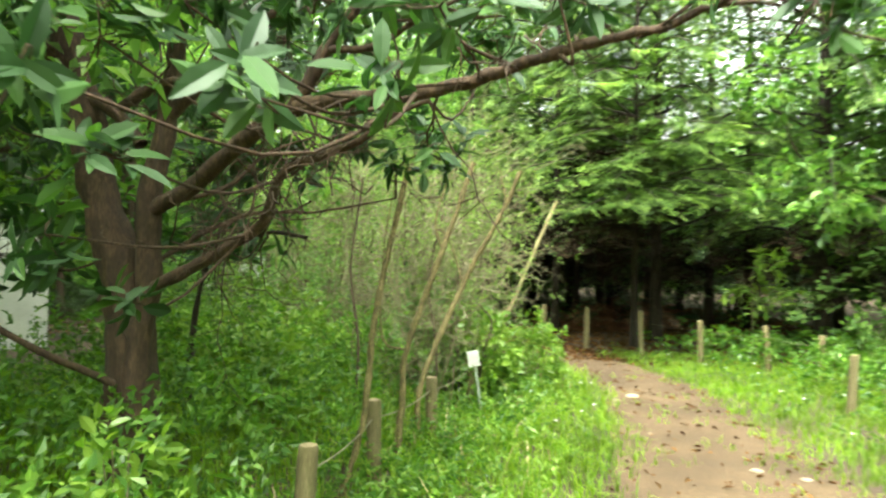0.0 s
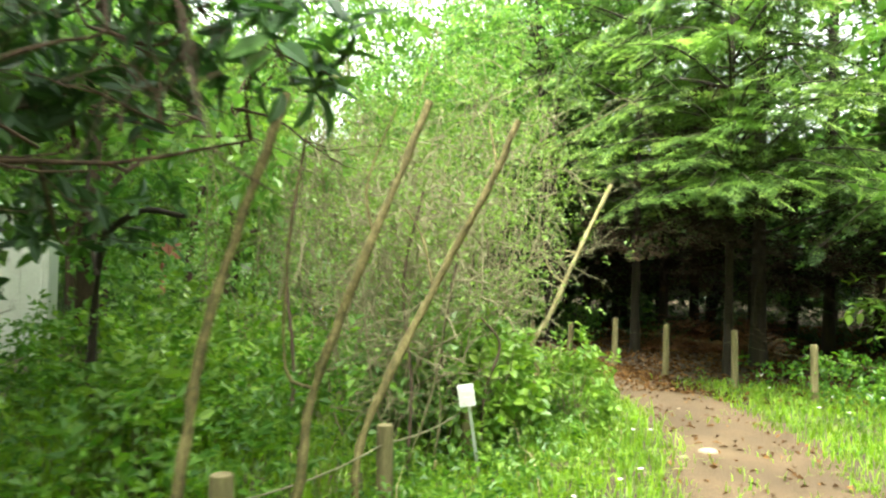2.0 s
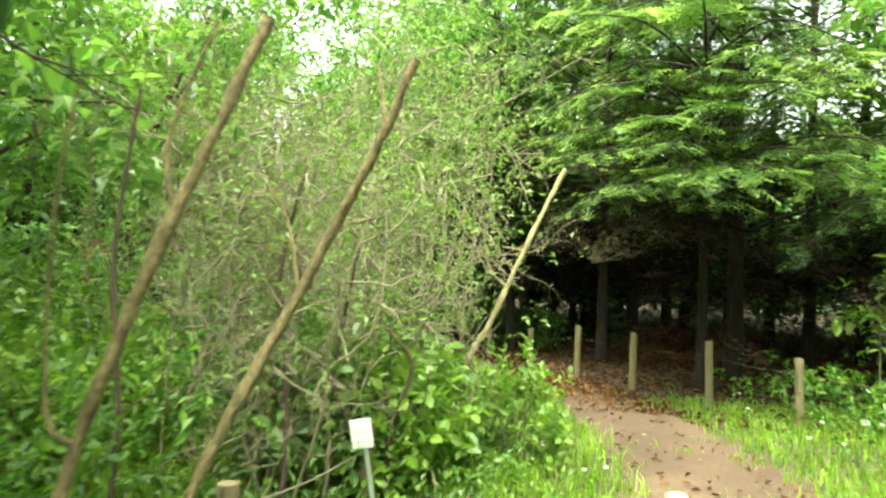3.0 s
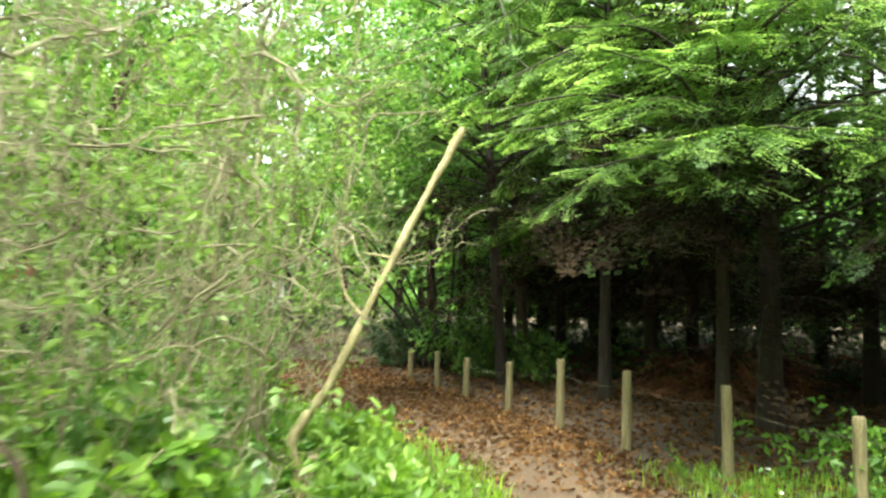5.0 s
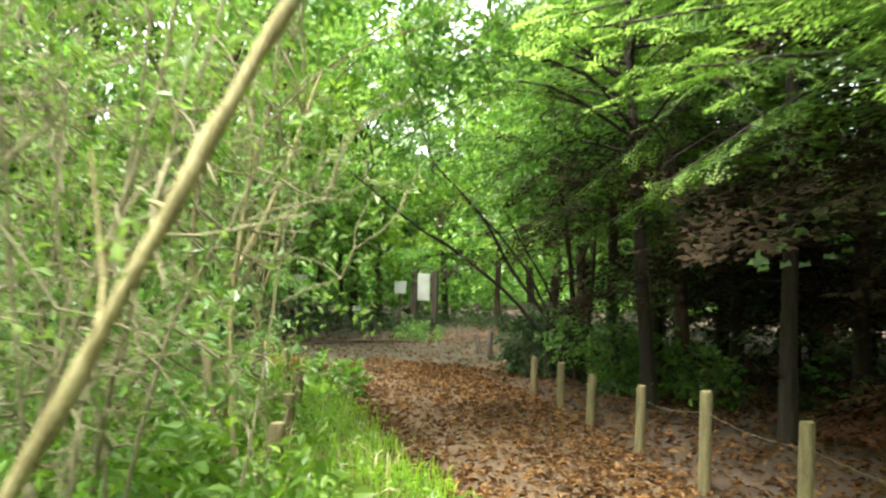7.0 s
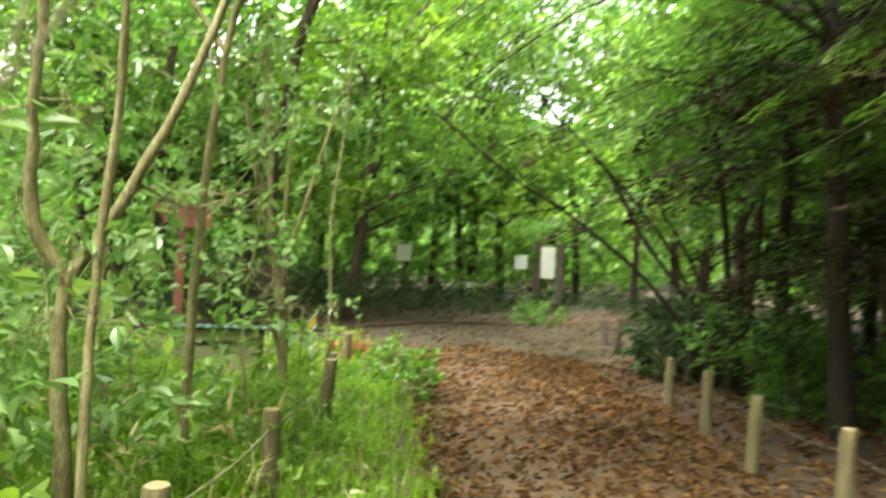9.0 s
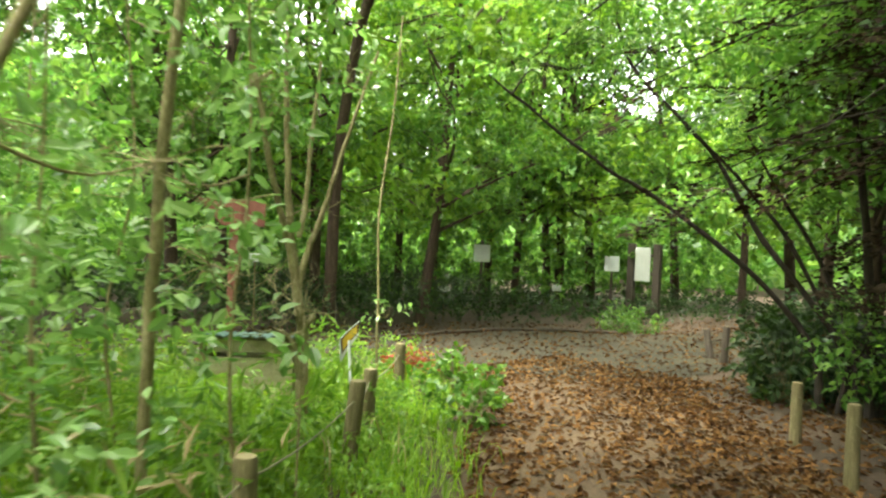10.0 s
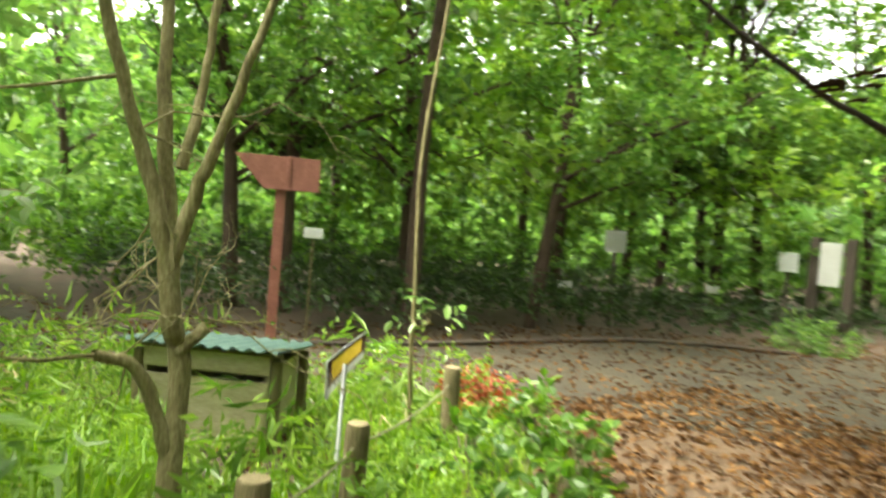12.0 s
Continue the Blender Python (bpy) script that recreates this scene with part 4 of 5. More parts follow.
for x, y, h, low in ((8.5, 9.0, 11, 1.2), (5.8, 15.5, 11, 1.9), (4.0, 18.0, 12, 1.6), (7.8, 14.0, 12, 1.0), (1.8, 19.3, 11, 1.7), (6.5, 19.5, 12, 0.6), (3.0, 22.5, 12, 0.5), (9.5, 17.5, 12, 0.4), (0.3, 21.5, 11, 1.0), (8.6, 5.5, 11, 1.0),
                      (11, 12, 12, 0.4), (5.2, 22.0, 11, 0.3), (8.5, 22.5, 12, 0.3), (1.2, 25.0, 12, 0.5), (4.2, 26.0, 12, 0.3), (12.5, 19.5, 12, 0.3), (11.0, 8.0, 11, 0.4), (7.0, 28.0, 12, 0.3), (3.2, 17.0, 11, 1.5), (5.2, 18.0, 11, 1.2), (2.6, 20.6, 12, 0.8), (7.2, 16.8, 12, 0.8), (-0.2, 19.8, 10, 2.4), (8.2, 11.4, 11, 1.4), (3.6, 20.0, 11, 0.4), (1.4, 22.6, 11, 0.4)):
    conifer("dark conifer standing deep in the shaded wood", (x, y), h, 3.1, low, 30, near=False, r=0.10, new_share=0.06, spray=0.5)


# broadleaf trees of the wood, a few kinds copied round the place
def wood_tree(label, height, r, crown_r, leaf, n_clumps, per_clump, length, low=0.35, bark=BARK_DARK):
    lean = rng.normal(size=2) * 0.04
    pts = [(0, 0, -0.2), (lean[0] * height * 0.3, lean[1] * height * 0.3, height * 0.3), (lean[0] * height, lean[1] * height, height * 0.62), (lean[0] * height * 1.2, lean[1] * height * 1.2, height * 0.9)]
    stems = [(pts, r, r * 0.25)]
    clumps = []
    for k in range(n_clumps):
        h = height * rng.uniform(low, 1.0)
        a = k * 2.4
        q = crown_r * rng.uniform(0.3, 1.0) * (1.1 - 0.5 * abs(h / height - 0.6))
        c = (lean[0] * h + q * math.cos(a), lean[1] * h + q * math.sin(a), h)
        s = rng.uniform(0.7, 1.3)
        clumps.append((c, (1.0 * s, 1.0 * s, 0.5 * s)))
        if k % 3 == 0:
            stems.append(([(lean[0] * h * 0.7, lean[1] * h * 0.7, h * 0.7), (c[0] * 0.5, c[1] * 0.5, h * 0.88), c], r * 0.35, 0.02))
    return tree("woodland_tree", label, (0, 0, 0), stems, clumps, bark, leaf, per_clump, length, 0.6, branch_r=0.02, group="woodland trees", per=5, reach=0.3, flat=0.7, fine=3)


KINDS = [wood_tree("broadleaf woodland tree with layered fresh green foliage", 8.5, 0.11, 2.4, LEAF_MAPLE, 24, 215, 0.18, 0.22),
         wood_tree("tall broadleaf woodland tree with dark trunk", 11.0, 0.15, 2.8, LEAF_MAPLE, 28, 215, 0.19, 0.3),
         wood_tree("light green broadleaf tree with low branches", 6.5, 0.08, 2.2, LEAF_FRESH, 24, 215, 0.17, 0.2)]
SPOTS = [(-7.4, 19.3, 1), (-3.9, 8.8, 0), (-9.2, 26.0, 3), (-10.6, 27.5, 3), (-5.2, 27.6, 2), (-8.2, 30.5, 3), (-5.0, 7.2, 1), (-9.0, 15.7, 1), (7.4, 10.6, 0), (9.0, 12.6, 1), (-8.6, 18.0, 2), (-9.5, 24.5, 2), (-2.0, 25.5, 2), (-0.5, 28.0, 0), (-3.5, 32.0, 1), (-11.5, 16.5, 1), (-13, 19, 0), (-12, 23, 2),
         (-6.8, 6.0, 1), (-4.6, 5.2, 2), (-8.2, 9.5, 2), (-7.5, 3.0, 0), (-3.2, 2.0, 1), (-10.5, 12.0, 0),
         (8.6, 8.0, 2), (9.5, 3.0, 1), (7.5, 1.0, 0), (1.2, 17.8, 1), (-1.2, 21.8, 0), (-3.2, 26.5, 1), (0.4, 24.0, 1), (-8.6, 16.2, 0), (-9.6, 21.8, 2), (-4.4, 28.6, 1), (-8.6, 26.6, 1), (-10.8, 25.0, 1), (-5, -3, 1), (3, -6, 0), (7, -5, 1), (-1.5, -7, 2), (2.6, 24.5, 0), (6, 25, 1), (11, 21, 0), (13, 8, 1), (-15, 14.5, 1), (-14, 8, 0), (-17, 20, 1)]
first = {}
for x, y, k in SPOTS:
    tall, k = k == 3, min(k, 1) if k == 3 else k
    m = pose(x, y, gz(x, y), 0, 0, (x * 37 + y * 91) % 360)
    if y > 26 or tall:
        m = m @ Matrix.Scale(1.25, 4)
    if (x, y) == (-7.4, 19.3):
        m = Matrix.Translation((x, y, gz(x, y))) @ Matrix.Rotation(radians(10), 4, (-0.82, 0.57, 0)) @ Matrix.Scale(0.68, 4)
    if k not in first:
        first[k] = True
        KINDS[k].matrix_basis = m
    else:
        copy_thing(KINDS[k], m)


# young tree leaning out of the thicket over the bend
tree("young_tree", "young broadleaf tree with fresh leaves hanging over the bend", (-1.7, 12.1, gz(-1.7, 12.1)),
     [([(-1.7, 12.1, -0.15), (-1.65, 12.1, 1.2), (-1.45, 12.1, 2.4), (-1.1, 12.2, 3.6), (-0.8, 12.3, 4.8)], 0.03, 0.012),
      ([(-1.45, 12.1, 2.5), (-0.8, 12.3, 3.1), (-0.1, 12.6, 3.4)], 0.016, 0.008), ([(-1.5, 12.1, 2.3), (-2.1, 11.8, 3.2), (-2.7, 11.6, 3.9)], 0.016, 0.008)],
     [((-1.0, 11.9, 3.3), (0.6, 0.6, 0.35)), ((-0.5, 12.4, 3.8), (0.65, 0.6, 0.35)), ((-1.6, 12.6, 3.5), (0.6, 0.6, 0.35)), ((-0.2, 11.5, 4.1), (0.65, 0.65, 0.35)), ((-1.9, 11.4, 4.1), (0.7, 0.7, 0.4)), ((-2.7, 11.6, 3.9), (0.7, 0.6, 0.4)),
      ((0.0, 12.7, 3.2), (0.55, 0.5, 0.3)), ((0.4, 13.3, 3.7), (0.6, 0.6, 0.35)), ((-0.9, 12.4, 4.8), (0.8, 0.8, 0.4)), ((0.5, 12.2, 4.8), (0.8, 0.7, 0.35)), ((-0.6, 13.2, 3.2), (0.5, 0.5, 0.3)), ((-1.9, 12.2, 5.0), (0.8, 0.8, 0.4)), ((-0.3, 13.4, 4.4), (0.7, 0.7, 0.35)), ((-2.6, 11.8, 5.0), (0.8, 0.8, 0.4)), ((-2.2, 12.4, 5.8), (0.8, 0.8, 0.4)), ((-3.2, 11.6, 5.8), (0.8, 0.8, 0.4)), ((-1.3, 12.0, 5.8), (0.8, 0.8, 0.4)), ((-3.4, 11.9, 4.7), (0.7, 0.7, 0.4))],
     BARK_PALE, LEAF_MAPLE, 460, 0.095, 0.55, branch_r=0.008, per=5, reach=0.2, flat=0.7, fine=6)


# tree across the road, its long limbs over the carriageway
tree("leaning_tree", "broadleaf tree leaning from the bank far out over the road", (-7.3, 17.3, gz(-7.3, 17.3)),
     [([(-7.3, 17.3, -0.2), (-7.15, 17.2, 1.6), (-6.7, 17.0, 3.4), (-5.9, 16.8, 5.0), (-5.0, 16.5, 6.4)], 0.11, 0.045),
      ([(-6.2, 16.9, 4.4), (-4.8, 16.3, 5.4), (-3.2, 15.9, 5.8)], 0.045, 0.015), ([(-5.6, 16.7, 5.5), (-4.4, 17.0, 5.9), (-3.2, 17.2, 6.7)], 0.04, 0.015)],
     [((cx, cy, cz), (0.95, 0.95, 0.5)) for cx, cy, cz in
      ((-3.2, 15.9, 5.8), (-4.3, 16.4, 6.0), (-2.6, 15.3, 6.5), (-3.8, 15.1, 6.9), (-5.2, 16.3, 6.6), (-2.9, 17.2, 6.7), (-4.5, 17.6, 5.8), (-3.8, 16.6, 7.4), (-2.2, 16.3, 5.4), (-5.8, 17.4, 7.2), (-4.6, 15.4, 5.6), (-1.8, 16.6, 6.6))],
     BARK_DARK, LEAF_MAPLE, 300, 0.13, 0.55, branch_r=0.016, per=5, reach=0.3, flat=0.7, fine=4)


# far woods all round
def far_woods():
    n = 42000
    a = rng.uniform(0, 2 * np.pi, n)
    rad = rng.uniform(26, 44, n)
    h = 13 * rng.uniform(0, 1, n) ** 1.3 * (0.75 + 0.25 * np.sin(a * 9) * np.sin(a * 23 + 1))
    h[(np.abs(a - radians(117)) < radians(2.2)) & (h > 7)] *= 0.5
    low = rng.uniform(0, 1, n) < 0.25
    h[low] *= 0.25
    p = np.stack((-1 + rad * np.cos(a), 12 + rad * np.sin(a), h), -1)
    ob = leaf_object("far_woods", [leaves(p, dirs(n), dirs(n, 1.0), rng.uniform(0.5, 1.2, n), rng.uniform(0.4, 0.8, n))], LEAF_MAPLE)
    return tagged(ob, "distant green wood closing the view all round", "woods", kind="stuff")


def backdrop():
    """Dark wood edge far off, behind everything."""
    k = 96
    a = np.linspace(0, 2 * np.pi, k, endpoint=False)
    top = 11 + 2.0 * np.sin(a * 7) + 1.5 * np.sin(a * 17 + 2)
    v = np.concatenate((np.stack((58 * np.cos(a), 12 + 58 * np.sin(a), -1 + 0 * a), -1), np.stack((58 * np.cos(a), 12 + 58 * np.sin(a), top), -1)))
    f = np.array([(i, (i + 1) % k, k + (i + 1) % k, k + i) for i in range(k)])
    m = grain_mat("far_wood_edge", ((0.3, (0.012, 0.025, 0.008)), (0.5, (0.03, 0.06, 0.014)), (0.7, (0.06, 0.11, 0.025))), 0.4, (1, 1, 1), 0.9, 0.5, 3.0, 0.3)
    return tagged(new("backdrop", fast_mesh("backdrop", v, f, m)), "dark green edge of the distant wood", "backdrop", kind="structure")


far_woods()
backdrop()

# ---- undergrowth, grass, litter ----


def tuft(x, y):
    """Patchy growth: 0 in gaps, 1 in full tufts."""
    f = noise.noise(Vector((x * 2.1, y * 2.1, 3.1))) + 0.6 * noise.noise(Vector((x * 4.7, y * 4.7, 8.4)))
    return min(1.0, max(0.0, 0.5 + 0.95 * f))


def herb_zone(name, label, n, box, keep, height, length, width, mat, per=6, flat=0.6, big=False):
    p = scatter(n, box, lambda x, y: keep(x, y) and rng.uniform() < 0.3 + tuft(x, y))
    lush = np.array([tuft(x, y) for x, y, _ in p])
    h = height * (0.4 + 0.75 * lush) * rng.uniform(0.2, 1.0, len(p)) ** 0.7
    p[:, 2] += h
    ob = leaf_object(name, [sprigs(p, per, 0.16, length, width, flat=flat, big=big)], mat)
    return tagged(ob, label, "undergrowth", kind="stuff")


def left_side(x, y):
    return x < line_x(LEFT, y) - 0.35 and not on_road(x, y)


def blades(name, label, n, box, keep, height, mat, width=0.008, clump=1):
    p = scatter(n, box, keep)
    if clump > 1:
        p = np.repeat(p, clump, 0)
        p[:, :2] += 0.05 * rng.normal(size=(len(p), 2))
    k = len(p)
    h = height * rng.uniform(0.45, 1.15, k)
    lean = unit(np.concatenate((rng.normal(size=(k, 2)), np.zeros((k, 1))), 1))
    bend = rng.uniform(0.2, 1.1, k)
    side = np.stack((-lean[:, 1], lean[:, 0], np.zeros(k)), -1)
    w = width * rng.uniform(0.6, 1.4, k)[:, None]
    up = np.array((0, 0, 1.0))
    mid = p + up * (h * 0.6)[:, None] + lean * (h * bend * 0.3)[:, None]
    tip = p + up * (h * (1 - 0.35 * bend))[:, None] + lean * (h * bend)[:, None]
    v = np.stack((p - side * w / 2, p + side * w / 2, mid + side * w * 0.45, mid - side * w * 0.45, tip), 1).reshape(-1, 3)
    i = np.arange(k)[:, None] * 5
    f = np.concatenate((i + [0, 1, 2], i + [0, 2, 3], i + [3, 2, 4]), 1).reshape(-1, 3)
    return tagged(leaf_object(name, [(v, f)], mat), label, "grass", kind="stuff")


def verge_left(x, y):
    e = line_x(LEFT, y)
    return e - 1.6 < x < e + 0.12 * rng.normal() and not on_road(x, y) and y < 16.2


def verge_right(x, y):
    e = line_x(RIGHT, y)
    return e + 0.12 * rng.normal() < x < e + 2.4 and y < 11.5


def behind_posts(x, y):
    return left_side(x, y) and post_line(y) - 4.5 < x < post_line(y) - 0.12


def in_view_of_box(x, y):
    return -4.6 < x < -2.3 and 13.0 < y < 14.6


blades("verge_grass", "lush bright green grass along the path edge", 21000, (-4.5, -2, 2.4, 16.5), verge_left, 0.19, GRASS, 0.009, 5)
blades("verge_grass", "bright grass between path and fence", 10000, (1.0, -2, 6.0, 11.6), verge_right, 0.135, GRASS, 0.008, 5)
blades("tall_grass", "long grass among the left undergrowth", 7000, (-6, 2, 1.6, 12.6), behind_posts, 0.42, GRASS, 0.010, 4)
blades("tall_grass", "thin long grass round the wooden box", 2600, (-6.5, 12.2, -0.5, 16), lambda x, y: behind_posts(x, y) and (not in_view_of_box(x, y) or rng.uniform() < 0.3), 0.22, GRASS, 0.009, 4)
blades("path_tuft", "small grass tufts on the trodden path", 260, (-1, -1, 3.2, 9.5), lambda x, y: on_trail(x, y, 0.1), 0.09, GRASS, 0.008, 6)
blades("path_tuft", "low grass creeping in over the path edges", 3000, (-1, 0.5, 3.2, 8.0), lambda x, y: on_trail(x, y) and abs((x - line_x(LEFT, y)) / (line_x(RIGHT, y) - line_x(LEFT, y)) - 0.48) > 0.36 * rng.uniform(0.7, 1.4), 0.075, GRASS, 0.008, 5)
blades("tall_grass", "pale long grass between the knotted shrub and the posts", 1500, (-4.2, 11.9, -1.2, 13.6), lambda x, y: left_side(x, y) and post_line(y) - 2.4 < x < post_line(y) - 0.1, 0.34, GRASS, 0.011, 4)
blades("dry_grass", "scattered dry straw-coloured blades", 1700, (-5, 2, 1.6, 16), lambda x, y: left_side(x, y) and x > line_x(LEFT, y) - 2.5 and not in_view_of_box(x, y) and (9.5 < y < 12.5 or rng.uniform() < 0.3), 0.36, STRAW, 0.010, 2)
herb_zone("undergrowth", "dense leafy green undergrowth beside the path", 9000, (-7, 1, 1.6, 10.2), behind_posts, 0.9, 0.072, 0.5, LEAF_HERB, flat=0.55)
herb_zone("undergrowth", "low pale plants round the wooden box", 1500, (-4.6, 12.2, -1.4, 14.8), lambda x, y: left_side(x, y) and x > post_line(y) - 2.6, 0.15, 0.055, 0.4, LEAF_FRESH, flat=0.4)
herb_zone("undergrowth", "light green small plants among long grass", 3800, (-6.5, 9.8, 1.6, 15.8), lambda x, y: behind_posts(x, y) and not in_view_of_box(x, y), 0.5, 0.055, 0.45, LEAF_FRESH, flat=0.4)
herb_zone("undergrowth", "leafy shoots among the saplings", 1300, (-5.5, 9.8, 0.4, 12.6), behind_posts, 1.7, 0.08, 0.5, LEAF_GLOSS, flat=0.5, big=True)
herb_zone("bamboo_grass", "low bamboo grass with long narrow leaves", 1700, (-5.5, 9.6, 0.4, 15.4), lambda x, y: behind_posts(x, y) and (not in_view_of_box(x, y) or rng.uniform() < 0.25), 0.5, 0.16, 0.15, LEAF_FRESH, flat=0.35)
herb_zone("dry_bamboo_grass", "withered straw-coloured narrow leaves in the undergrowth", 300, (-5.5, 9.6, 0.4, 13.0), lambda x, y: behind_posts(x, y) and not in_view_of_box(x, y), 0.45, 0.17, 0.12, STRAW, 4, flat=0.35)
herb_zone("undergrowth", "fresh low leaves along the left verge", 3800, (-4.5, 1, 1.6, 16), lambda x, y: post_line(y) - 0.3 < x < line_x(LEFT, y) - 0.2 and not on_road(x, y), 0.3, 0.055, 0.55, LEAF_FRESH)
herb_zone("undergrowth", "leafy herbs round the left posts", 2600, (-1.2, 2, 1.6, 9.6), lambda x, y: post_line(y) - 0.2 < x < post_line(y) + 0.75 and x < line_x(LEFT, y) - 0.25, 0.26, 0.06, 0.55, LEAF_HERB)
herb_zone("undergrowth", "scattered small herbs in the right verge", 1100, (1.5, 2, 6.0, 11.4), lambda x, y: line_x(RIGHT, y) + 0.15 < x < line_x(RIGHT, y) + 2.2, 0.16, 0.05, 0.6, LEAF_HERB)
herb_zone("undergrowth", "dark green low plants under the fence", 2800, (3.0, 3, 8.5, 12.2), lambda x, y: x > line_x(RIGHT, y) + 1.0, 0.45, 0.08, 0.6, LEAF_HERB)
# plants in LEAF_DIM have the shade under the trees in their colour
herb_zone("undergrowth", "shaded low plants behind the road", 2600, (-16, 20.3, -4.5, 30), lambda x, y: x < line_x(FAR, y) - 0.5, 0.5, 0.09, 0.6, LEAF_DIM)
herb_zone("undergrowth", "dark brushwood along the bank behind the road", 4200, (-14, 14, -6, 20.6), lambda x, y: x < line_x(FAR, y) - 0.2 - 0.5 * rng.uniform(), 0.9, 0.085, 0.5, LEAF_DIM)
herb_zone("understory", "leafy bushes filling the wood at the left", 5500, (-16, -4, -2.8, 13), lambda x, y: x < -3.0 - 0.25 * max(0, y - 8) and not on_road(x, y) and abs(x + 0.58 * y) > 0.6 and abs(x - 0.84 + 0.81 * (y - 2.05)) > 0.6, 2.6, 0.15, 0.6, LEAF_MAPLE)
herb_zone("undergrowth", "leafy bank where the road bends away", 900, (-14, 11.5, -8.7, 15), lambda x, y: not on_road(x, y), 1.3, 0.11, 0.55, LEAF_HERB)
herb_zone("understory", "leafy bushes behind the forest road", 5600, (-20, 14, -6.5, 34), lambda x, y: x < line_x(FAR, y) - 2.5, 2.2, 0.17, 0.6, LEAF_MAPLE)
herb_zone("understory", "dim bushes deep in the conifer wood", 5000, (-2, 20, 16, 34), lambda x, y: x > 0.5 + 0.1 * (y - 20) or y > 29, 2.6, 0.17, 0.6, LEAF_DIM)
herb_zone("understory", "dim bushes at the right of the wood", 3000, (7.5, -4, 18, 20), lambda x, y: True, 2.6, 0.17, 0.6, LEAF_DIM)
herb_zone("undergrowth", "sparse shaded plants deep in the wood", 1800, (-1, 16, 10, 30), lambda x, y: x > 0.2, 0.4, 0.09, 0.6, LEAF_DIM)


def litter(n, box, keep, name, label, length=0.075):
    p = scatter(n, box, keep)
    k = len(p)
    p[:, 2] += 0.018 + rng.uniform(0, 0.02, k)
    ax = rng.normal(size=(k, 3))
    ax[:, 2] *= 0.25
    ob = leaf_object(name, [leaves(p, ax, unit(np.array((0, 0, 1.0)) + 0.35 * rng.normal(size=(k, 3))), length * rng.uniform(0.5, 1.3, k), length * 0.5 * rng.uniform(0.6, 1.3, k), 0.3, 0.1)], LITTER)
    return tagged(ob, label, "leaves", kind="stuff")


def drift(x, y):
    """Thick where leaves gather by the fence, thin on the trodden middle."""
    if y < 10.5:
        return rng.uniform() < 0.04
    e = (x - line_x(LEFT, y)) / (line_x(RIGHT, y) - line_x(LEFT, y))
    return rng.uniform() < (0.38 + 0.8 * min(1.2, abs(e - 0.35) * 1.7)) * (1.25 if y > 11.5 else 0.7)


litter(78000, (-4, 2, 3.2, 19.5), lambda x, y: on_trail(x, y) and drift(x, y), "fallen_leaves", "brown fallen leaves drifted over the path", 0.07)
litter(30000, (-3, 10, 9, 24), lambda x, y: x > line_x(RIGHT, min(y, 18)) - 0.1 and not on_road(x, y), "fallen_leaves", "thick brown leaf litter under the conifers", 0.085)
litter(3500, (-7, 11.5, 0, 16.5), lambda x, y: left_side(x, y) and x > post_line(y) - 3, "fallen_leaves", "brown leaves lying among the grass", 0.07)
litter(9000, (-8, 13, -1, 26), on_road, "fallen_leaves", "thin scatter of fallen leaves on the gravel road")
litter(9000, (-14, 13, -4, 27), lambda x, y: line_x(FAR, y) - 1.4 < x < line_x(FAR, y) and y > 13.4, "fallen_leaves", "brown leaves gathered along the far road edge")

# ---- signs, box and other things ----


def box_bm(sx, sy, sz, at=(0, 0, 0), bevel=0.004):
    bm = bmesh.new()
    bmesh.ops.create_cube(bm, size=1)
    bmesh.ops.scale(bm, vec=(sx, sy, sz), verts=bm.verts)
    bmesh.ops.translate(bm, vec=at, verts=bm.verts)
    if bevel:
        bmesh.ops.bevel(bm, geom=bm.edges[:], offset=bevel, segments=1, affect="EDGES")
    return bm


def yaw_to(x, y, ex=0.3, ey=12.3):
    """Turn about z that lets a sign's face (-y) look at a place."""
    return math.degrees(math.atan2(ey - y, ex - x)) + 90


def notice(x, y, mid, w, h, top, label, turn=None, stake=0.06, mat=POST_DARK):
    z = gz(x, y)
    e = thing("notice_board", label, "sign", (x, y, z), "notices by the road")
    e.rotation_euler = (0, 0, radians(yaw_to(x, y) if turn is None else turn))
    part("post", box_bm(stake, stake * 0.8, top - z + 0.1, (0, 0, (top - z - 0.1) / 2)), mat, e)
    part("panel", box_bm(w, 0.012, h, (0, -stake * 0.4 - 0.008, mid - z)), WHITE, e, "blank white panel")
    for k, f in enumerate((0.3, 0.12, -0.06, -0.24)):
        part("text_bar", box_bm(w * (0.7 - 0.12 * (k % 2)), 0.002, h * 0.035, (0, -stake * 0.4 - 0.016, mid - z + f * h), 0), BAR, e)
    return e


BAR = grain_mat("faded_print", ((0.3, (0.45, 0.46, 0.45)), (0.5, (0.5, 0.51, 0.5)), (0.7, (0.56, 0.57, 0.56))), 5, (1, 1, 1), 0.6, 0.02, 40)
notice(-7.45, 20.9, 1.12, 0.30, 0.32, 1.36, "square white notice on a dark post")
notice(-6.76, 24.4, 1.0, 0.31, 0.33, 1.1, "square white notice on a dark post beside the large board")


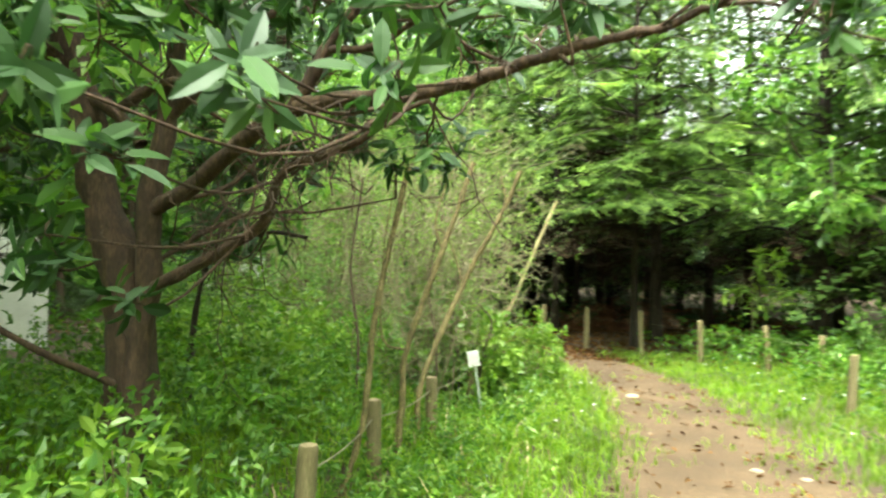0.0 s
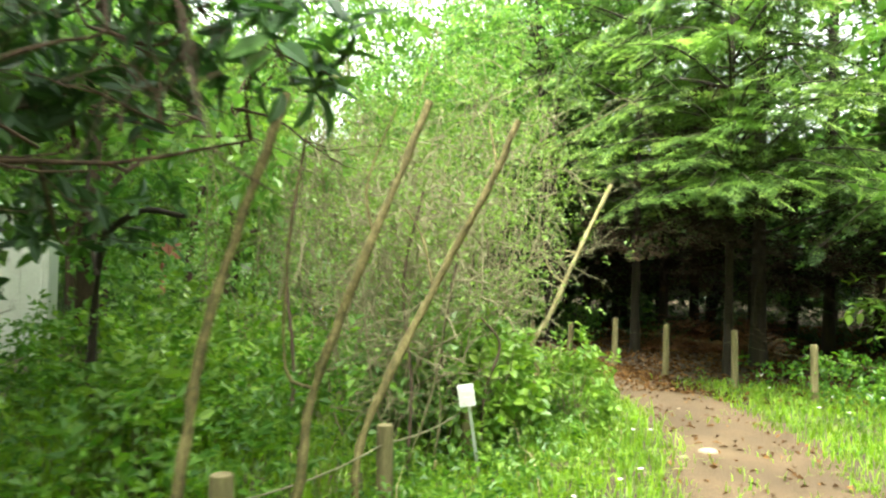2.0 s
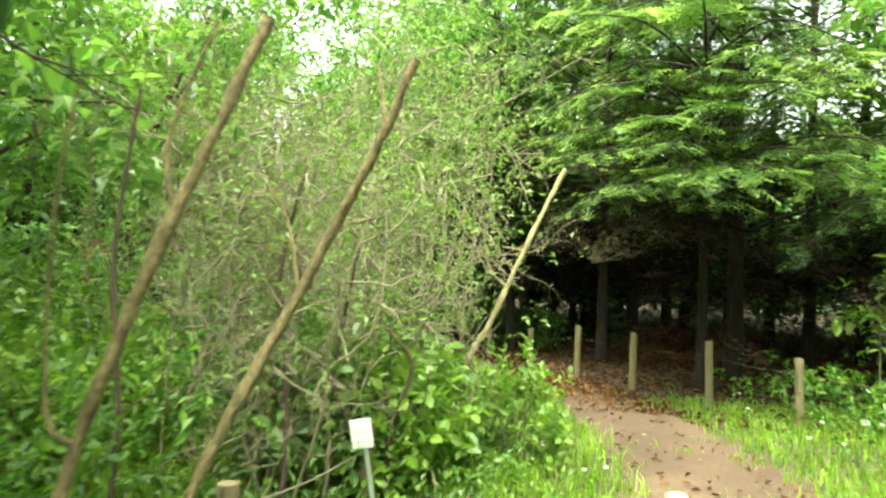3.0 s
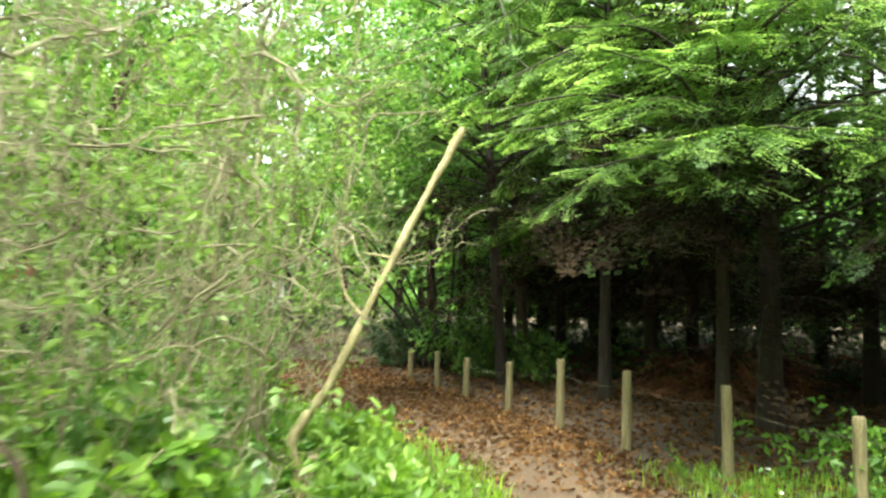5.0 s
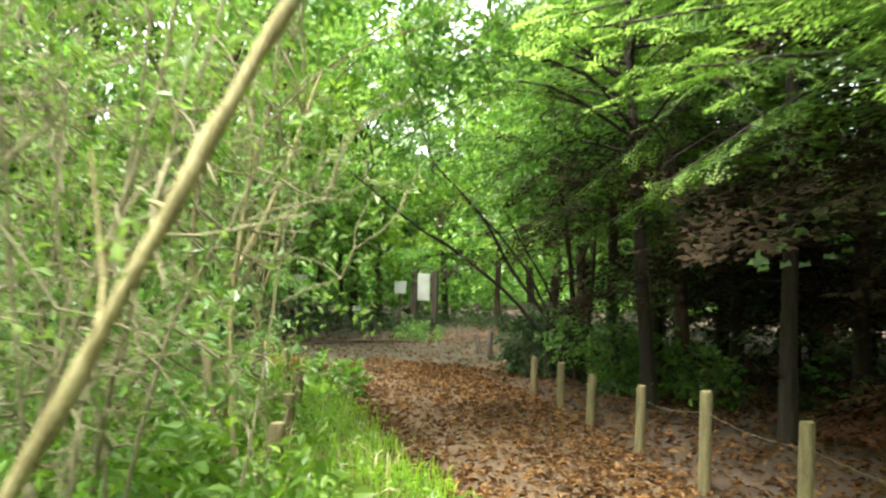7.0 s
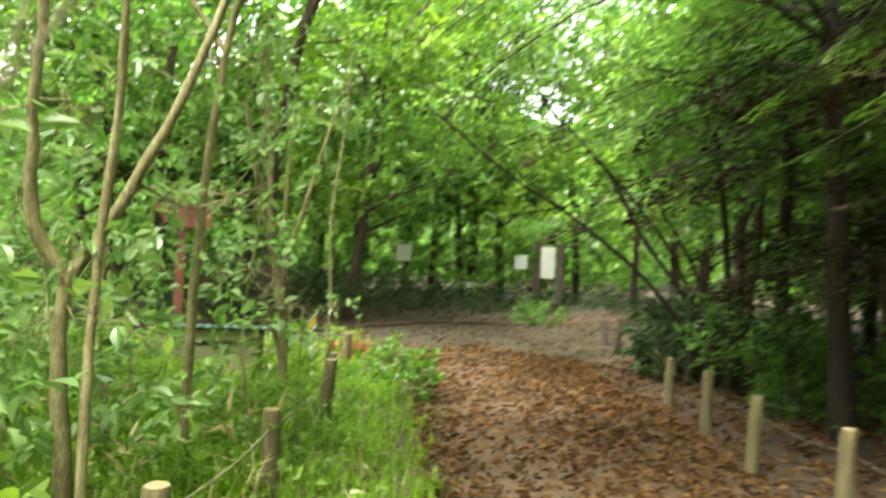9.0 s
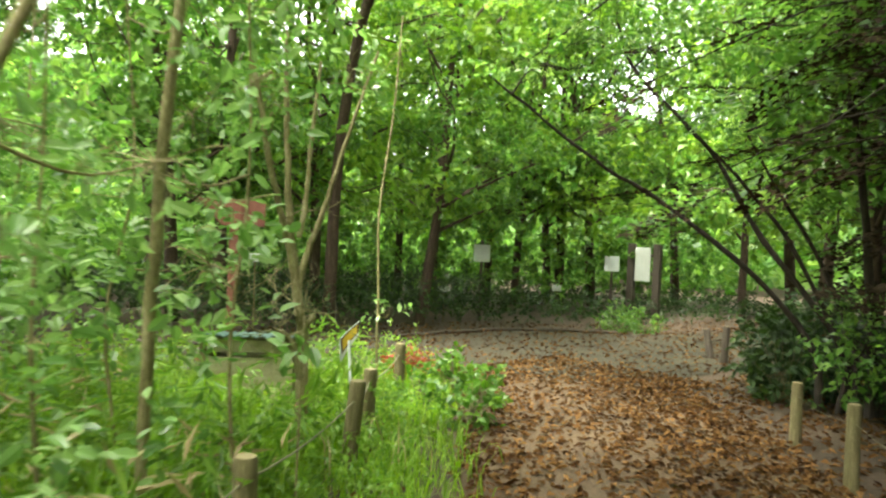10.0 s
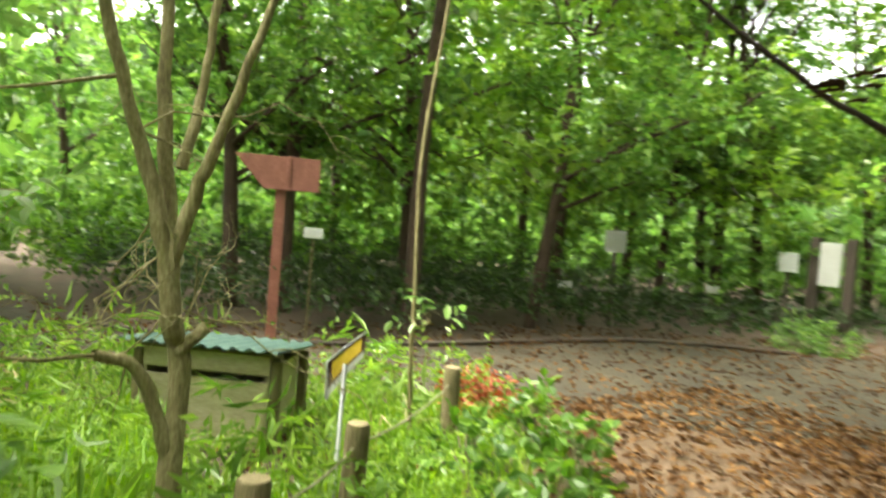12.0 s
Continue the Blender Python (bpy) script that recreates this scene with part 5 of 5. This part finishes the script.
def big_board(x, y):
    z = gz(x, y)
    e = thing("notice_board", "tall white board between two dark wooden posts", "sign", (x, y, z), "notices by the road")
    e.rotation_euler = (0, 0, radians(yaw_to(x, y) - 25))
    for sx in (-0.3, 0.3):
        part("post", box_bm(0.16, 0.14, 1.75, (sx, 0, 0.775), 0.01), POST_DARK, e)
    part("panel", box_bm(0.36, 0.02, 0.74, (0.0, -0.085, 1.2)), WHITE, e, "plain white panel")
    part("rail", box_bm(0.46, 0.05, 0.06, (0.0, -0.02, 1.4)), POST_DARK, e)
    part("rail", box_bm(0.46, 0.05, 0.06, (0.0, -0.02, 1.0)), POST_DARK, e)


big_board(-6.4, 25.15)


def plant_label(x, y, mid, w=0.22, h=0.1):
    z = gz(x, y)
    e = thing("plant_label", "small pale plant label on a thin stake", "sign", (x, y, z), "plant labels")
    e.rotation_euler = (radians(-8), 0, radians(yaw_to(x, y)))
    part("stake", box_bm(0.02, 0.012, mid - z + 0.1, (0, 0, (mid - z - 0.1) / 2), 0.002), POST_WOOD, e)
    part("plate", box_bm(w, 0.008, h, (0, -0.012, mid - z), 0.002), WHITE, e)
    part("text_bar", box_bm(w * 0.7, 0.002, h * 0.12, (0, -0.0175, mid - z + h * 0.15), 0), BAR, e)
    part("text_bar", box_bm(w * 0.5, 0.002, h * 0.12, (0, -0.0175, mid - z - h * 0.15), 0), BAR, e)


plant_label(-7.62, 20.1, 0.45)
plant_label(-7.6, 23.6, 0.42, 0.2, 0.13)
plant_label(-7.0, 15.85, 0.98, 0.2, 0.11)


def arrow_sign(x, y):
    z = gz(x, y)
    e = thing("direction_sign", "red-brown wooden arrow sign on a square post", "sign", (x, y, z))
    e.rotation_euler = (0, 0, radians(yaw_to(x, y, -0.17, 12.8)))
    part("post", box_bm(0.10, 0.09, 1.90, (0, 0, 0.85), 0.006), RED_WOOD, e)
    bm = bmesh.new()
    prof = [(-0.45, 1.80), (0.36, 1.80), (0.36, 1.48), (-0.16, 1.48)]
    f = [bm.verts.new((px, -0.05, pz)) for px, pz in prof]
    g = [bm.verts.new((px, -0.085, pz)) for px, pz in prof]
    bm.faces.new(f)
    bm.faces.new(g[::-1])
    for k in range(4):
        bm.faces.new((f[k], f[(k + 1) % 4], g[(k + 1) % 4], g[k]))
    bmesh.ops.recalc_face_normals(bm, faces=bm.faces)
    bmesh.ops.bevel(bm, geom=bm.edges[:], offset=0.004, segments=1, affect="EDGES")
    part("arrow_board", bm, RED_WOOD, e)
    part("batten", box_bm(0.035, 0.02, 0.33, (0.06, -0.095, 1.64), 0.003), RED_WOOD, e)


arrow_sign(-6.77, 15.38)


def wooden_box():
    """Plywood box with a slot under a lean-to roof of corrugated sheet."""
    a = 50.0
    e = thing("wooden_box", "weathered plywood box with corrugated blue-green roof", "box", (-3.83, 13.89, gz(-3.83, 13.89)))
    e.rotation_euler = (0, 0, radians(a))
    # local: x along the front, -y towards the path
    w, d, h = 0.68, 0.48, 0.50
    part("front_panel", box_bm(w, 0.02, 0.36, (0, 0, 0.18)), PLY, e)
    part("lid_flap", box_bm(w, 0.02, 0.11, (0, 0.012, 0.45)), PLY, e, "pale plywood flap above a dark slot")
    part("back_panel", box_bm(w, 0.02, 0.44, (0, d, 0.22)), PLY, e)
    for s in (-1, 1):
        part("side_panel", box_bm(0.02, d - 0.022, 0.43, (s * (w / 2 - 0.011), d / 2, 0.215)), PLY, e)
        for q in (0.02, d + 0.02):
            part("leg", box_bm(0.05, 0.05, h - 0.12 * q, (s * (w / 2 + 0.03), q, h / 2 - 0.02)), POST_WOOD, e)
    part("floor_board", box_bm(w - 0.05, d - 0.05, 0.02, (0, d / 2, 0.05)), PLY, e)
    bm = bmesh.new()
    n = 60
    rows = []
    for k in range(n + 1):
        x = -0.42 + 0.84 * k / n
        zc = 0.010 * math.sin(k * 1.05)
        rows.append([bm.verts.new((x, y, 0.53 + zc + dz - y * 0.10)) for y, dz in ((-0.12, 0), (d + 0.14, 0), (d + 0.14, 0.006), (-0.12, 0.006))])
    for p, q in zip(rows, rows[1:]):
        for k in range(4):
            bm.faces.new((p[k], p[(k + 1) % 4], q[(k + 1) % 4], q[k]))
    part("roof", bm, ROOF, e, "corrugated blue-green roof sheet")
    part("roof_batten", box_bm(0.82, 0.03, 0.02, (0, -0.02, 0.512)), POST_WOOD, e)


wooden_box()


def warning_sign():
    o = Vector((-2.86, 14.17, gz(-2.86, 14.17)))
    e = thing("warning_sign", "bent dark sign with yellow field on a tilted metal stake", "sign", tuple(o))
    tl, bl, tr, br = (Vector(p) - o for p in ((-3.08, 14.21, 0.51), (-3.04, 14.20, 0.35), (-3.10, 14.41, 0.64), (-3.09, 14.40, 0.53)))
    nor = (tr - tl).cross(bl - tl).normalized()
    if nor.dot(Vector((-0.17, 12.8, 1.2)) - o) < 0:
        nor = -nor

    def slab(name, u0, u1, v0, v1, lift, thick, mat, label=""):
        """A piece of the bent plate between shares of its width and height."""
        bm = bmesh.new()
        n = 6
        front, back = [], []
        for k in range(n + 1):
            u = u0 + (u1 - u0) * k / n
            bow = 0.02 * math.sin(u * math.pi)
            for v in (v0, v1):
                p = tl.lerp(tr, u).lerp(bl.lerp(br, u), v) - nor * bow
                front.append(bm.verts.new(p + nor * lift))
                back.append(bm.verts.new(p + nor * (lift - thick)))
        for k in range(n):
            a, c = 2 * k, 2 * k + 2
            bm.faces.new((front[a], front[a + 1], front[c + 1], front[c]))
            bm.faces.new((back[a], back[c], back[c + 1], back[a + 1]))
            bm.faces.new((front[a], front[c], back[c], back[a]))
            bm.faces.new((front[a + 1], back[a + 1], back[c + 1], front[c + 1]))
        bm.faces.new((front[0], back[0], back[1], front[1]))
        bm.faces.new((front[-2], front[-1], back[-1], back[-2]))
        bmesh.ops.recalc_face_normals(bm, faces=bm.faces)
        part(name, bm, mat, e, label)

    slab("plate", 0, 1, 0, 1, 0.0, 0.006, MAROON)
    slab("yellow_field", 0.14, 0.9, 0.12, 0.66, 0.004, 0.003, YELLOW, "yellow printed field")
    slab("pale_strip", 0.02, 0.98, 0.76, 0.99, 0.004, 0.003, WHITE, "white strip along the bottom")
    slab("rim", 0.0, 1.0, -0.03, 0.03, 0.006, 0.014, STEEL)
    slab("rim", -0.03, 0.02, 0.0, 1.0, 0.006, 0.014, STEEL)
    t = Tubes(8)
    t.add([(0, 0, -0.1), tuple((bl + br) / 2 * 0.5), tuple((bl + br) / 2 - nor * 0.02 + Vector((0, 0, 0.06)))], 0.011)
    mesh_part("stake", t.mesh("stake", STEEL), e)


warning_sign()


def small_sign():
    e = thing("small_sign", "small white sign on a slanting grey metal stake", "sign", (0.42, 6.85, gz(0.42, 6.85)))
    e.rotation_euler = (radians(3), radians(-9), radians(8))
    part("stake", box_bm(0.022, 0.022, 0.72, (0, 0, 0.26), 0.002), STEEL, e)
    part("plate", box_bm(0.11, 0.012, 0.15, (-0.01, -0.02, 0.58), 0.003), WHITE, e)
    part("text_bar", box_bm(0.08, 0.003, 0.022, (-0.01, -0.0275, 0.56), 0), BAR, e)
    part("text_bar", box_bm(0.07, 0.003, 0.012, (-0.01, -0.0275, 0.61), 0), BAR, e)


small_sign()


def shed():
    e = thing("shed", "white panelled shed glimpsed behind the leaves", "shed", (-6.95, 11.35, gz(-6.95, 11.35)))
    e.rotation_euler = (0, 0, radians(30))
    part("body", box_bm(1.3, 1.0, 2.1, (0, 0, 1.05), 0.01), WHITE, e)
    for k in range(5):
        part("wall_rib", box_bm(0.03, 0.012, 2.04, (-0.56 + 0.28 * k, -0.507, 1.05), 0.002), WHITE, e)
    part("roof", box_bm(1.5, 1.2, 0.05, (0, 0, 2.125), 0.008), STEEL, e)


shed()


def withered_heap():
    """Heap of withered conifer boughs under the trees."""
    e = thing("brush_heap", "heap of withered rust-brown conifer boughs", "brush heap", (4.1, 16.2, gz(4.1, 16.2)))
    n = 260
    a = rng.uniform(0, 2 * np.pi, n)
    r = np.sqrt(rng.uniform(0, 1, n))
    p = np.stack((1.3 * r * np.cos(a), 0.7 * r * np.sin(a), 0.75 * (1 - r ** 2) * rng.uniform(0.2, 1, n) + 0.05), -1)
    ax = np.stack((np.cos(a), np.sin(a), -0.35 + 0.3 * rng.normal(size=n)), -1)
    leaf_object("withered_needles", [place_sprays(SPRAYS[k], p[k::3], ax[k::3], rng.uniform(0.35, 0.6, len(p[k::3]))) for k in range(3)], RUST, e)
    t = Tubes(5)
    for k in range(0, n, 6):
        t.add([p[k], p[k] + ax[k] * 0.5], [0.012, 0.005])
    tagged(mesh_part("stick_work", t.mesh("stick_work", BARK_SHADED), e), kind="stuff")


withered_heap()


def leafy_clump(name, label, at, size, n, length, width, mat, category="plant"):
    e = thing(name, label, category, (at[0], at[1], gz(*at[:2])))
    p, d = in_ball(n, (0, 0, size[2] * 0.75), size, 0.3)
    p[:, 2] = np.maximum(p[:, 2], 0.02)
    leaf_object("leaves", [sprigs(p, 5, length * 1.4, length, width, d, 0.6, big=length > 0.05)], mat, e)
    t = Tubes(4)
    for q in p[:: max(1, n // 20)]:
        t.add(curve(((0.05 * rng.normal(), 0.05 * rng.normal(), -0.03), q * (0.5, 0.5, 0.6), q), 5), [0.007, 0.006, 0.005, 0.004, 0.003])
    tagged(mesh_part("stem_work", t.mesh("stem_work", BARK_GREY), e), kind="stuff")
    return e


leafy_clump("withered_plant", "orange-brown withered plant by the road corner", (-3.9, 15.75), (0.24, 0.24, 0.16), 110, 0.07, 0.45, ORANGE)
leafy_clump("bush", "young shrub with bright yellow-green leaf tips by the path", (-1.02, 2.45), (0.26, 0.2, 0.6), 110, 0.065, 0.5, LEAF_FRESH, "bush")
leafy_clump("bush", "bright fresh shoots at the foot of the slanting stem", (1.12, 8.35), (0.36, 0.3, 0.5), 190, 0.075, 0.5, LEAF_FRESH, "bush")
leafy_clump("bush", "fresh green shrub overhanging the grass edge", (0.45, 7.75), (0.40, 0.42, 0.55), 240, 0.09, 0.55, LEAF_FRESH, "bush")
leafy_clump("bush", "pale broad-leaved shrub under the twiggy thicket", (0.25, 8.1), (0.45, 0.4, 0.62), 170, 0.09, 0.6, LEAF_GLOSS, "bush")
leafy_clump("bush", "bright leafy shrub between posts and path", (0.95, 9.1), (0.35, 0.35, 0.35), 110, 0.07, 0.5, LEAF_FRESH, "bush")
leafy_clump("bush", "pale leafy shrub below the twigs", (-0.1, 7.2), (0.45, 0.4, 0.65), 220, 0.09, 0.6, LEAF_GLOSS, "bush")
leafy_clump("bush", "pale broad-leaved shrub behind the small sign", (0.3, 7.3), (0.4, 0.35, 0.6), 220, 0.09, 0.6, LEAF_FRESH, "bush")
leafy_clump("bush", "low fresh green shrub by the verge", (0.45, 10.0), (0.4, 0.35, 0.35), 120, 0.065, 0.5, LEAF_FRESH, "bush")
for x, y, s in ((-0.2, 9.95, 1.0), (-0.55, 10.45, 1.1), (0.3, 9.6, 0.9), (0.62, 9.85, 0.9), (0.15, 10.55, 0.8)):
    leafy_clump("bush", "bright broad-leaved young shrub by the bend of the path", (x, y), (0.34 * s, 0.32 * s, 0.36 * s), 90, 0.105, 0.5, LEAF_FRESH, "bush")
tree("sapling", "broadleaf sapling with flat fresh leaves by the fence", (4.95, 11.35, gz(4.95, 11.35)),
     [([(4.95, 11.35, -0.1), (4.92, 11.3, 0.6), (4.85, 11.2, 1.3)], 0.014, 0.006), ([(4.92, 11.3, 0.6), (5.1, 11.2, 0.85), (5.3, 11.1, 1.0)], 0.008, 0.004)],
     [((4.7, 11.1, 1.12), (0.4, 0.35, 0.12), 12), ((4.9, 11.1, 1.4), (0.4, 0.35, 0.12), 12), ((5.25, 11.1, 1.0), (0.4, 0.35, 0.14), 14), ((5.3, 11.2, 1.5), (0.35, 0.3, 0.14), 8), ((4.85, 11.0, 0.85), (0.35, 0.3, 0.1), 8)],
     BARK_GREY, LEAF_FRESH, 60, 0.13, 0.55, big=True, branch_r=0.005, per=5, reach=0.2, flat=0.85)
for x, y, q in ((-2.0, 7.2, 1.0), (-2.4, 8.2, 1.2), (-1.5, 6.7, 0.8), (-1.7, 7.9, 1.1), (-1.2, 7.3, 0.8), (-2.9, 7.4, 0.9), (-1.3, 5.6, 0.7)):
    leafy_clump("bush", "leafy green bush among the undergrowth behind the lopped stems", (x, y), (0.5 * q, 0.45 * q, 0.7 * q), 170, 0.085, 0.55, LEAF_FRESH, "bush")
tree("sapling", "low sapling with large pale leaves beside the path", (-1.55, 12.78, gz(-1.55, 12.78)),
     [([(-1.55, 12.78, -0.1), (-1.52, 12.76, 0.4), (-1.5, 12.75, 0.92)], 0.008, 0.004)], [((-1.5, 12.75, 0.84), (0.22, 0.18, 0.1), 5)],
     BARK_PALE, LEAF_GLOSS, 30, 0.10, 0.55, big=True, branch_r=0.004, per=5, reach=0.12, flat=0.8)
leafy_clump("bush", "dark green bush behind the verge", (6.2, 9.6), (0.8, 0.7, 0.6), 200, 0.09, 0.55, LEAF_MAPLE, "bush")
for x, y, s in ((0.4, 17.3, 0.8), (0.95, 17.4, 1.0), (1.5, 16.9, 0.9)):
    leafy_clump("bush", "dark green leafy bush behind the post row", (x, y), (0.5 * s, 0.45 * s, 0.5 * s), 110, 0.095, 0.55, LEAF_MAPLE, "bush")
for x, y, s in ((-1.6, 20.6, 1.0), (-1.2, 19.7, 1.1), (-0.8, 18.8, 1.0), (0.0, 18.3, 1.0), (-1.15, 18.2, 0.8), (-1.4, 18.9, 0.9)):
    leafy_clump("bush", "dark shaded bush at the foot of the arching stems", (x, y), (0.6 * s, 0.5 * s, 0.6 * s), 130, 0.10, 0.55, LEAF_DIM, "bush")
for x, y in ((-5.55, 22.6), (-5.3, 22.2), (-4.95, 22.5)):
    leafy_clump("fern", "low bright fern tuft at the road edge", (x, y), (0.35, 0.3, 0.22), 60, 0.1, 0.3, LEAF_MAPLE, "fern")
for x, y in ((-2.6, 15.3), (-2.2, 14.75), (-3.2, 15.6), (-2.9, 14.9)):
    leafy_clump("herb", "broad-leaved green herb at the path edge", (x, y), (0.22, 0.22, 0.2), 36, 0.075, 0.65, LEAF_HERB, "plant")


def flower(x, y, h):
    e = thing("flower", "small white wild flower on a thin stalk", "flower", (x, y, gz(x, y)), "white flowers")
    t = Tubes(4)
    t.add([(0, 0, 0), (0.02, 0.01, h * 0.5), (0.0, 0.02, h)], [0.003, 0.003, 0.002])
    mesh_part("stalk", t.mesh("stalk", GRASS), e)
    k = 7
    a = np.linspace(0, 2 * np.pi, k, endpoint=False)
    leaf_object("petals", [leaves(np.tile((0, 0.02, h), (k, 1)), np.stack((np.cos(a), np.sin(a), 0.3 + 0 * a), -1), np.tile((0, 0, 1.0), (k, 1)), 0.022, 0.014)], PETAL, e)


for k in range(26):
    y = rng.uniform(4.5, 10.5)
    flower(line_x(RIGHT, y) + rng.uniform(0.2, 1.8), y, rng.uniform(0.16, 0.3))
for k in range(8):
    y = rng.uniform(5, 9)
    flower(line_x(LEFT, y) - rng.uniform(0.05, 0.5), y, rng.uniform(0.12, 0.22))


def stone(x, y, s):
    bm = bmesh.new()
    bmesh.ops.create_icosphere(bm, subdivisions=2, radius=1)
    for v in bm.verts:
        v.co *= 1 + 0.35 * noise.noise(v.co * 1.3 + Vector((x, y, 0)))
        v.co = Vector((v.co.x * s, v.co.y * s * 0.75, v.co.z * s * 0.4))
    ob = part("stone", bm, ROCK, None, soft=True)
    ob.location = (x, y, gz(x, y) + s * 0.2)
    tagged(ob, "pale stone lying on the trodden path", "stone", "stones on the path")


for x, y, s in ((2.12, 7.88, 0.075), (1.9, 7.7, 0.04), (2.3, 5.2, 0.05), (2.55, 5.0, 0.045), (1.85, 6.3, 0.03), (2.7, 6.2, 0.03), (2.2, 9.6, 0.03)):
    stone(x, y, s)


def road_edging():
    """Low dark log edging along the far side of the road."""
    line = curve([(x - 0.05, y, gz(x, y) + 0.035) for x, y in FAR[2:9]], 11)
    for a, b in zip(line, line[1:]):
        e = thing("edging_log", "low dark log laid along the road edge", "log", tuple(a), "edging logs")
        t = Tubes(8)
        k = np.linspace(0.01, 0.99, 6)[:, None]
        t.add((b - a) * k, 0.027 * (1 + 0.06 * rng.normal(size=6)), 0.05)
        mesh_part("log", t.mesh("log", POST_DARK), e)


road_edging()


def dead_limb():
    o = np.array((-2.3, 6.6, gz(-2.3, 6.6)))
    e = thing("dead_tree", "small dead tree with a dark broken bough", "tree", tuple(o))
    limb([np.array(p) - o for p in ((-2.3, 6.6, -0.1), (-2.2, 6.5, 0.9), (-1.95, 6.2, 1.5), (-1.6, 5.8, 1.6), (-1.3, 5.6, 1.68), (-1.0, 5.45, 1.64))], 0.032, 0.014, BARK_SHADED, "trunk", e, n=24, knots=0.12)
    limb([np.array(p) - o for p in ((-2.05, 6.3, 1.3), (-2.2, 6.4, 1.9), (-2.1, 6.4, 2.6))], 0.02, 0.008, BARK_SHADED, "limb", e)


dead_limb()
